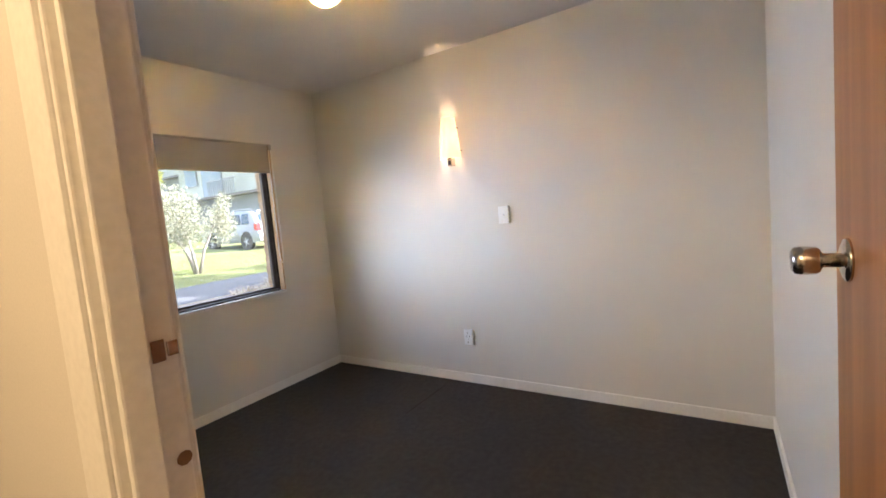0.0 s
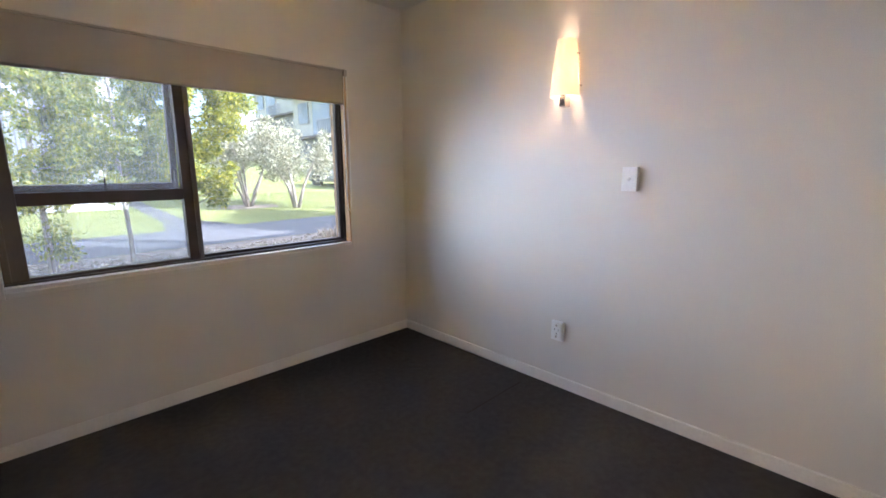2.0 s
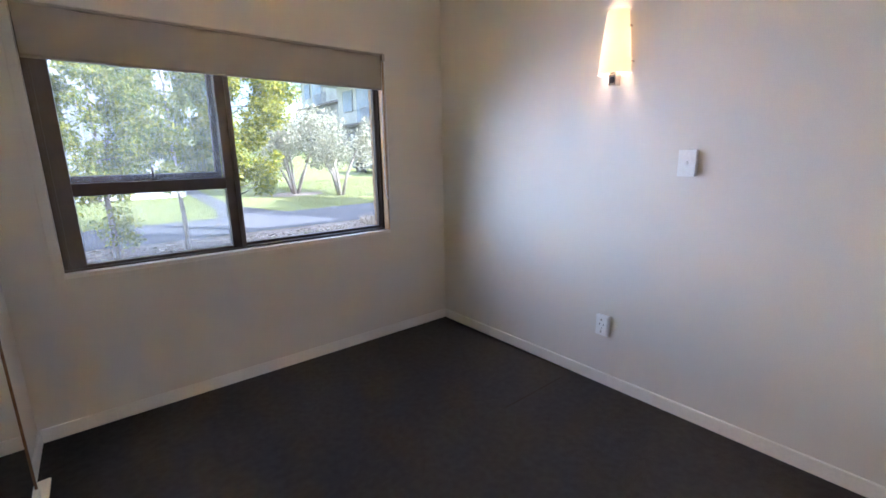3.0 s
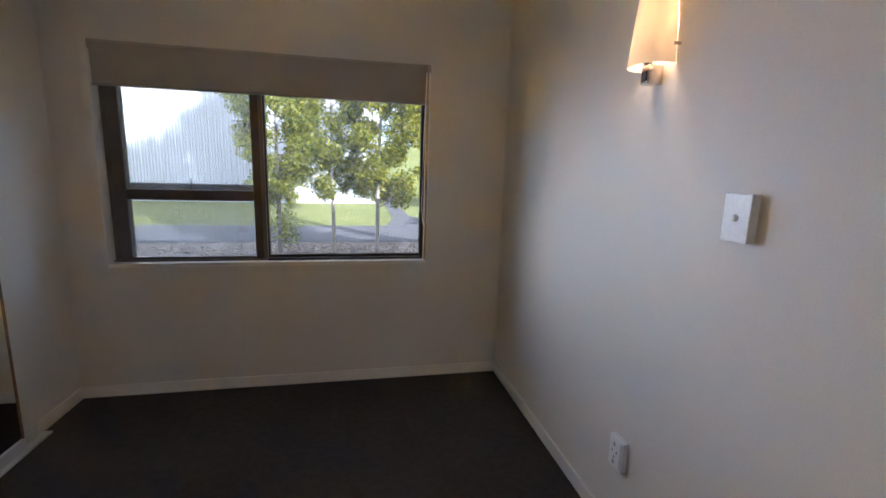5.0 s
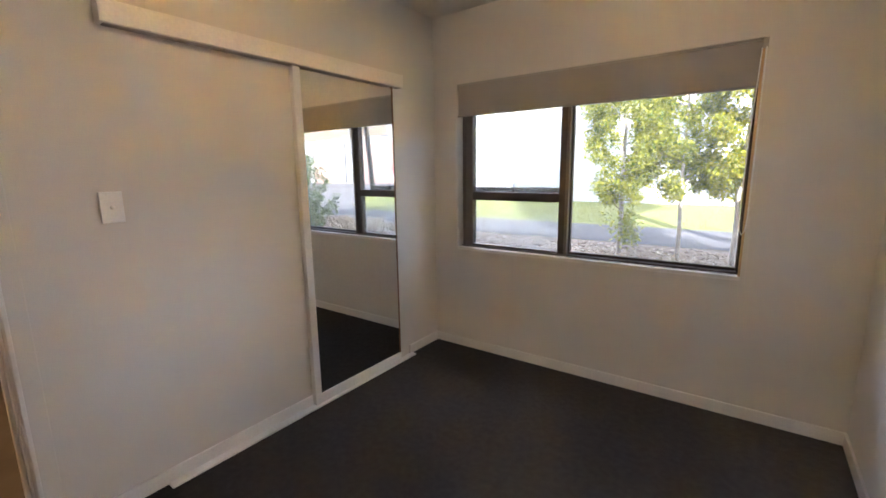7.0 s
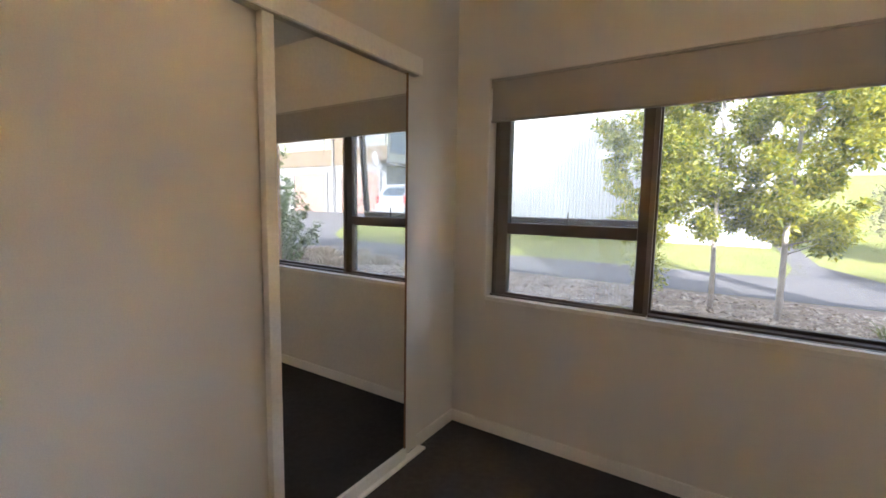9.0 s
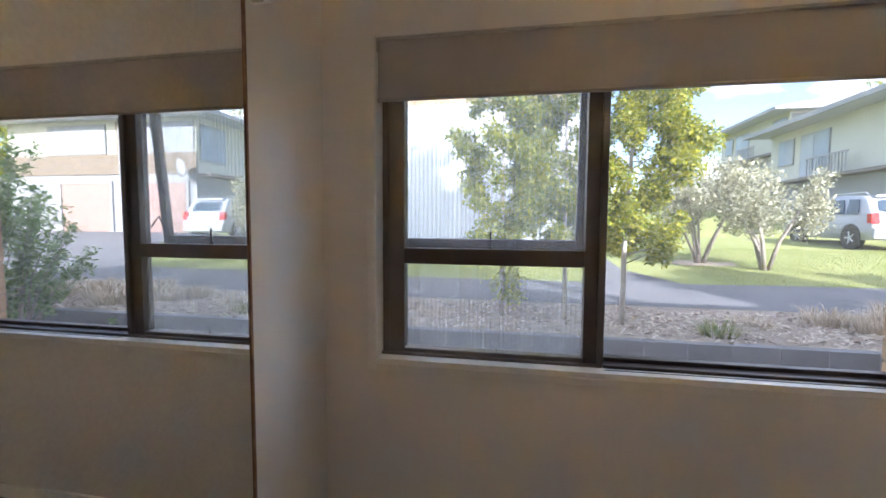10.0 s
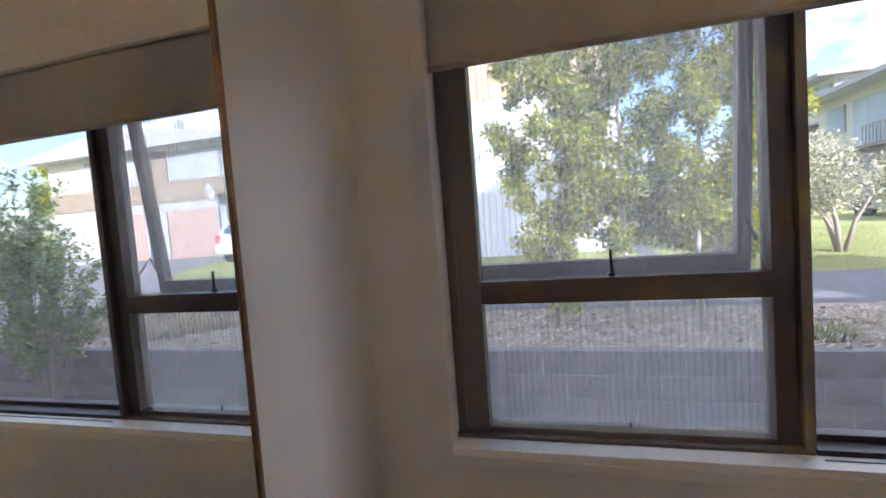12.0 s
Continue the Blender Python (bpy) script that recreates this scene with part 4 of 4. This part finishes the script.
# ---------------------------------------------------------------- two-storey houses
def two_storey(x, y, z, label):
    """Front at y facing us, long side at x facing away to -x; plastered garages below, boards and glass above."""
    h = thing("house", (x, y, z), label, "house", "two-storey houses across the drive")
    L, DEP = 11.5, 10.5
    f2, top = z + 2.92, z + 5.68
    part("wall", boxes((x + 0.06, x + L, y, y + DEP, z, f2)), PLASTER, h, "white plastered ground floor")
    part("wall", boxes((x, x + L, y - 0.02, y + DEP, f2, top)), CREAM, h, "pale cream upper floor")
    wb = bmesh.new()
    for i in range(7):
        box(wb, x - 0.01, x + L + 0.01, y - 0.065, y - 0.02, f2 + 0.145 * i, f2 + 0.145 * i + 0.135)
    for i in range(11):
        box(wb, x + 3.35, x + 4.6, y - 0.065, y - 0.02, f2 + 1.02 + 0.145 * i, f2 + 1.02 + 0.145 * i + 0.135)
    part("weatherboards", wb, TIMBER, h, "tan weatherboards")
    for gx in (x + 0.62, x + 5.1):
        g = part("garage_door", boxes((gx, gx + 3.05, y - 0.03, y - 0.005, z, z + 2.46)), PINKDOOR, h, "plain pink garage door")
        part("panel", boxes(*[(gx + 0.05, gx + 3.0, y - 0.045, y - 0.03, z + 0.05 + 1.20 * i, z + 1.24 + 1.20 * i) for i in range(2)], bevel=0.006), PINKDOOR, g)
        part("door_surround", boxes((gx - 0.14, gx, y - 0.07, y - 0.001, z, z + 2.59), (gx + 3.05, gx + 3.19, y - 0.07, y - 0.001, z, z + 2.59), (gx, gx + 3.05, y - 0.07, y - 0.001, z + 2.46, z + 2.59)), PLASTER, h)
    for wx, ww in ((x + 0.10, 2.1), (x + 2.2, 1.05), (x + 5.2, 2.4), (x + 7.6, 1.2)):
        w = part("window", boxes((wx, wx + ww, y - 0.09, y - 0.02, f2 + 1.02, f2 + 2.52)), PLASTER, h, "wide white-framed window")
        part("pane", boxes((wx + 0.06, wx + ww - 0.06, y - 0.097, y - 0.09, f2 + 1.08, f2 + 2.46)), CURTAIN, w, "pane with net curtain")
    for wy, ww, zz, hh in ((y + 0.2, 1.8, 0.60, 1.8), (y + 5.4, 2.2, 0.1, 2.2), (y + 8.2, 1.4, 0.9, 1.4)):
        w = part("window", boxes((x - 0.07, x, wy, wy + ww, f2 + zz, f2 + zz + hh)), PLASTER, h, "side window")
        part("pane", boxes((x - 0.078, x - 0.07, wy + 0.06, wy + ww * 0.5 - 0.03, f2 + zz + 0.06, f2 + zz + hh - 0.06), (x - 0.078, x - 0.07, wy + ww * 0.5 + 0.03, wy + ww - 0.06, f2 + zz + 0.06, f2 + zz + hh - 0.06)), HOUSEGLASS, w)
    b = part("balcony", boxes((x - 0.7, x + 0.06, y + 0.05, y + DEP, f2 - 0.14, f2)), SLAB, h, "concrete balcony slab")
    for i in range(13):
        part("baluster", boxes((x - 0.67, x - 0.63, y + 3.3 + 0.22 * i, y + 3.34 + 0.22 * i, f2, f2 + 0.85)), PLASTER, b)
    part("handrail", boxes((x - 0.69, x - 0.61, y + 3.2, y + 6.1, f2 + 0.85, f2 + 0.92)), PLASTER, b)
    roof = part("roof", prism([(x - 1.3, top - 0.02), (x - 1.3, top + 0.12), (x + L / 2, top + 1.15), (x + L + 0.8, top + 0.12), (x + L + 0.8, top - 0.02)], "y", y - 0.75, y + DEP + 0.6), PALEROOF, h, "low-pitched steel roof")
    part("fascia", boxes((x - 1.36, x - 1.30, y - 0.8, y + DEP + 0.6, top - 0.08, top + 0.14)), PLASTER, roof)
    part("fascia", prism([(x - 1.36, top - 0.06), (x - 1.36, top + 0.14), (x + L / 2, top + 1.2), (x + L + 0.8, top + 0.14), (x + L + 0.8, top - 0.06)], "y", y - 0.82, y - 0.755), PLASTER, roof, "white gable fascia")
    part("downpipe", tube(bmesh.new(), [(x + 4.35, y - 0.11, z), (x + 4.35, y - 0.11, top)], 0.05, 8), PLASTER, h)
    return h


HZ = rise(15, 17)
house = two_storey(15.05, 17.0, HZ, "cream two-storey house with pink garage doors and balcony")
copy_thing(house, Matrix.Translation((18.8, 33.0, rise(18, 33))))
dish = thing("satellite_dish", (15.2, 16.6, HZ + 2.5), "white satellite dish fixed to the house corner", "satellite dish")
dm = lathe([(0.03, 0.0), (0.24, 0.04), (0.44, 0.13), (0.447, 0.15), (0.24, 0.065), (0.0, 0.026)], (0, 0, 0), "z", 24)
dm.transform(Matrix.Translation((15.36, 16.50, HZ + 3.12)) @ Matrix.Rotation(radians(100), 4, "X") @ Matrix.Rotation(radians(25), 4, "Y"))
part("reflector", dm, PLASTER, dish, "", True)
part("arm", tube(bmesh.new(), [(15.24, 17.0, HZ + 2.52), (15.24, 16.7, HZ + 2.58), (15.33, 16.56, HZ + 3.07)], 0.03, 6), ALLOY, dish)
tank = thing("roof_tank", (19.0, 17.6, HZ + 6.2), "grey solar water tank lying on the roof", "water tank")
part("drum", tube(bmesh.new(), [(17.6, 17.2, HZ + 6.75), (20.2, 17.2, HZ + 6.75)], 0.34, 18), PLASTIC, tank, "", True)
part("stand", boxes((17.9, 19.9, 17.15, 17.3, HZ + 5.8, HZ + 6.5)), ALLOY, tank)


def pine(x, y, z, top, seed, label):
    t = thing("pine_tree", (x, y, z), label, "tree")
    part("trunk", tube(bmesh.new(), [(x, y, z), (x, y, top)], [0.3, 0.05], 8), BARK, t)
    r, clumps = random.Random(seed), []
    for k in range(12):
        zz = z + (top - z) * (0.35 + 0.65 * k / 12)
        for a in range(6):
            q = (top - zz) * 0.24 + 0.2
            ang = a * 1.047 + k * 0.5
            for f in (0.4, 0.7, 1.0):
                clumps.append(((x + q * f * math.cos(ang), y + q * f * math.sin(ang), zz + 0.25 * f), 0.20))
    mesh_part("crown", leaf_cloud(clumps, 3600, 0.26, seed), LEAFDARK, t, "tiered dark crown", "stuff")


# Unseen trees added to throw shade on the shed and the drive.
for i, (x, y, zc, w, hh) in enumerate(((9.4, -6.0, 11.35, 2.3, 1.4), (15.2, -7.5, 7.6, 2.6, 2.6))):
    t = thing("garden_tree", (x, y, -0.65), "unseen leafy tree added behind the house to cast shade", "tree", "garden trees")
    r = random.Random(90 + i)
    part("trunk", tube(bmesh.new(), [(x, y, -0.7), (x + 0.2, y, zc * 0.5), (x, y, zc + hh * 0.5)], [0.30, 0.2, 0.06], 8), BARK, t)
    cs = [((x + r.uniform(-1, 1) * w * 0.75, y + r.uniform(-1, 1) * w * 0.75, zc + r.uniform(-1, 1) * hh * 0.75), w * r.uniform(0.22, 0.36)) for _ in range(26)]
    mesh_part("crown", leaf_cloud(cs, 8500, 0.36, 95 + i), LEAFDARK, t, "broad leafy crown", "stuff")
pine(31.4, 43.0, rise(31.4, 43), 18.2, 61, "dark tiered pine standing behind the houses")
for i, (x, y, w, hgt) in enumerate(((2.0, 48, 5, 8), (9.0, 55, 6, 9), (-6, 52, 6, 9), (3.2, 34, 2.4, 6.0), (26, 60, 7, 9), (40, 40, 6, 9), (60, 50, 8, 9), (36, 24, 3.5, 7))):
    t = thing("background_tree", (x, y, rise(x, y)), "leafy green tree in the distance", "tree", "distant trees")
    r = random.Random(70 + i)
    zb = rise(x, y)
    part("trunk", tube(bmesh.new(), [(x, y, zb), (x, y, zb + hgt * 0.7)], [0.25, 0.08], 7), BARK, t)
    cs = [((x + r.uniform(-1, 1) * w * 0.4, y + r.uniform(-1, 1) * w * 0.4, zb + hgt * r.uniform(0.35, 0.9)), w * r.uniform(0.16, 0.28)) for _ in range(18)]
    mesh_part("crown", leaf_cloud(cs, 3200, 0.38, 80 + i), LEAF if i % 2 else LEAFDARK, t, "loose green crown", "stuff")


# ---------------------------------------------------------------- parked car
def car(x, y, z):
    """A white estate-bodied off-roader facing +y; x, y the middle of its rear bumper on the ground."""
    c = thing("car", (x, y, z), "white five-door off-road car parked on the lawn", "car")
    hw = 0.90
    side = [(0.02, 0.36), (0.0, 0.62), (0.05, 0.95), (0.12, 1.10), (0.42, 1.52), (0.62, 1.63), (1.6, 1.68), (2.35, 1.62), (3.05, 1.10), (4.05, 0.98), (4.28, 0.85), (4.32, 0.40), (4.2, 0.30), (0.15, 0.30)]
    bm = bmesh.new()
    cuts = ((-hw, 0.90), (-hw + 0.07, 1.0), (0.0, 1.0), (hw - 0.07, 1.0), (hw, 0.90))
    rows = []
    for s, k in cuts:
        row = []
        for py, pz in side:
            inset = 0.14 * max(0.0, (pz - 1.0) / 0.68) * (1 if abs(s) > 0.1 else 0)
            sx = s - math.copysign(inset, s) if s else 0
            edge = 0.04 if k < 1 else 0
            row.append(bm.verts.new((x + sx, y + py + (edge if py < 2 else -edge), z + pz - (edge * 0.6 if pz > 1.5 else 0))))
        rows.append(row)
    n = len(side)
    for a, b in zip(rows, rows[1:]):
        for i in range(n):
            bm.faces.new((a[i], a[(i + 1) % n], b[(i + 1) % n], b[i]))
    bm.faces.new(rows[0])
    bm.faces.new(rows[-1][::-1])
    part("body", bm, CARPAINT, c, "white painted body", True)

    def panel(name, pts, material, label=""):
        q = bmesh.new()
        front = [q.verts.new(p) for p in pts]
        nrm = (Vector(pts[1]) - Vector(pts[0])).cross(Vector(pts[2]) - Vector(pts[0])).normalized()
        back = [q.verts.new(Vector(p) - nrm * 0.02) for p in pts]
        q.faces.new(front)
        q.faces.new(back[::-1])
        for i in range(len(pts)):
            q.faces.new((front[i], back[i], back[(i + 1) % len(pts)], front[(i + 1) % len(pts)]))
        return part(name, q, material, c, label)

    panel("rear_window", [(x - 0.48, y + 0.126, z + 1.125), (x + 0.48, y + 0.126, z + 1.125), (x + 0.64, y + 0.160, z + 1.18), (x + 0.56, y + 0.355, z + 1.45), (x + 0.46, y + 0.385, z + 1.49), (x - 0.46, y + 0.385, z + 1.49), (x - 0.56, y + 0.355, z + 1.45), (x - 0.64, y + 0.160, z + 1.18)], CARGLASS, "dark tinted rear window")
    for s in (-1, 1):
        for y0, y1 in ((0.55, 1.05), (1.15, 1.95), (2.02, 2.62)):
            panel("side_window", [(x + s * 0.895, y + y0, z + 1.08), (x + s * 0.895, y + y1, z + 1.08), (x + s * 0.805, y + min(y1, 2.28), z + 1.52), (x + s * 0.805, y + y0 + 0.12, z + 1.52)], CARGLASS)
        panel("tail_light", [(x + s * 0.72, y - 0.005, z + 0.78), (x + s * 0.88, y + 0.02, z + 0.78), (x + s * 0.84, y + 0.10, z + 1.10), (x + s * 0.70, y + 0.06, z + 1.10)], TAILLIGHT, "red tail light")
        part("tail_light_side", boxes((x + s * 0.88 - 0.025, x + s * 0.88 + 0.025, y + 0.03, y + 0.20, z + 0.80, z + 1.08), bevel=0.01), TAILLIGHT, c, "red tail light")
        for wy in (0.82, 3.45):
            wx = x + s * 0.80
            whl = part("wheel", lathe([(0.20, -0.11), (0.32, -0.11), (0.345, -0.08), (0.345, 0.08), (0.32, 0.11), (0.20, 0.11)], (wx, y + wy, z + 0.345), "x", 28), RUBBER, c, "black tyre on an alloy wheel", True)
            part("rim", lathe([(0.05, s * 0.085), (0.20, s * 0.112), (0.215, s * 0.09), (0.215, s * 0.0)], (wx, y + wy, z + 0.345), "x", 24), ALLOY, whl, "silver alloy rim")
            for k in range(5):
                a = 2 * math.pi * k / 5
                part("spoke", tube(bmesh.new(), [(wx + s * 0.118, y + wy, z + 0.345), (wx + s * 0.118, y + wy + 0.19 * math.cos(a), z + 0.345 + 0.19 * math.sin(a))], 0.022, 5), ALLOY, whl)
            part("arch", lathe([(0.36, s * 0.09), (0.42, s * 0.095), (0.42, s * 0.11), (0.36, s * 0.115)], (wx, y + wy, z + 0.36), "x", 24), DARK, c)
        part("roof_rail", tube(bmesh.new(), [(x + s * 0.62, y + 0.6, z + 1.66), (x + s * 0.63, y + 0.75, z + 1.74), (x + s * 0.63, y + 2.0, z + 1.74), (x + s * 0.62, y + 2.2, z + 1.66)], 0.018, 6), ALLOY, c)
        part("mirror", boxes((x + s * 0.98 - 0.09, x + s * 0.98 + 0.09, y + 2.55, y + 2.65, z + 1.05, z + 1.18), bevel=0.02), CARPAINT, c)
    part("bumper", boxes((x - 0.86, x + 0.86, y - 0.05, y + 0.12, z + 0.34, z + 0.66), bevel=0.04), CARPAINT, c, "white rear bumper")
    part("number_plate", boxes((x - 0.20, x + 0.20, y - 0.012, y + 0.02, z + 0.76, z + 0.90), bevel=0.004), PLATE, c)
    part("spoiler", boxes((x - 0.58, x + 0.58, y + 0.38, y + 0.62, z + 1.56, z + 1.635), bevel=0.02), CARPAINT, c)


car(11.54, 13.08, rise(11.4, 14.5) - 0.02)

# ---------------------------------------------------------------- pieces of walls
blockwall = structure("wall_retaining", boxes((-6.5, 8.6, 2.946, 3.035, -0.7, 0.100)), BLOCKJOINT, "grey concrete block retaining wall", "wall")
block_me = bpy.data.meshes.new("block")
bm = boxes((-0.193, 0.193, -0.015, 0.09, -0.110, 0.110), bevel=0.004)
bm.to_mesh(block_me)
bm.free()
block_me.materials.append(BLOCK)
for row in range(4):
    for k in range(38):
        ob = new("block", block_me)
        ob.parent = blockwall
        ob.location = (-6.2 + 0.39 + k * 0.396 + (0.198 if row % 2 else 0), 2.955 + rng.uniform(-0.004, 0.004), 0.112 - 0.110 - row * 0.224)
brick_me = bpy.data.meshes.new("brick")
bm = boxes((-0.115, 0.115, -0.055, 0.055, -0.038, 0.038), bevel=0.004)
bm.to_mesh(brick_me)
bm.free()
brick_me.materials.append(BRICK)
for row in range(16):
    ob = new("brick", brick_me)
    ob.parent = bcol
    ob.location = (2.105 + rng.uniform(-0.003, 0.003), 0.21, 0.672 + row * 0.086)
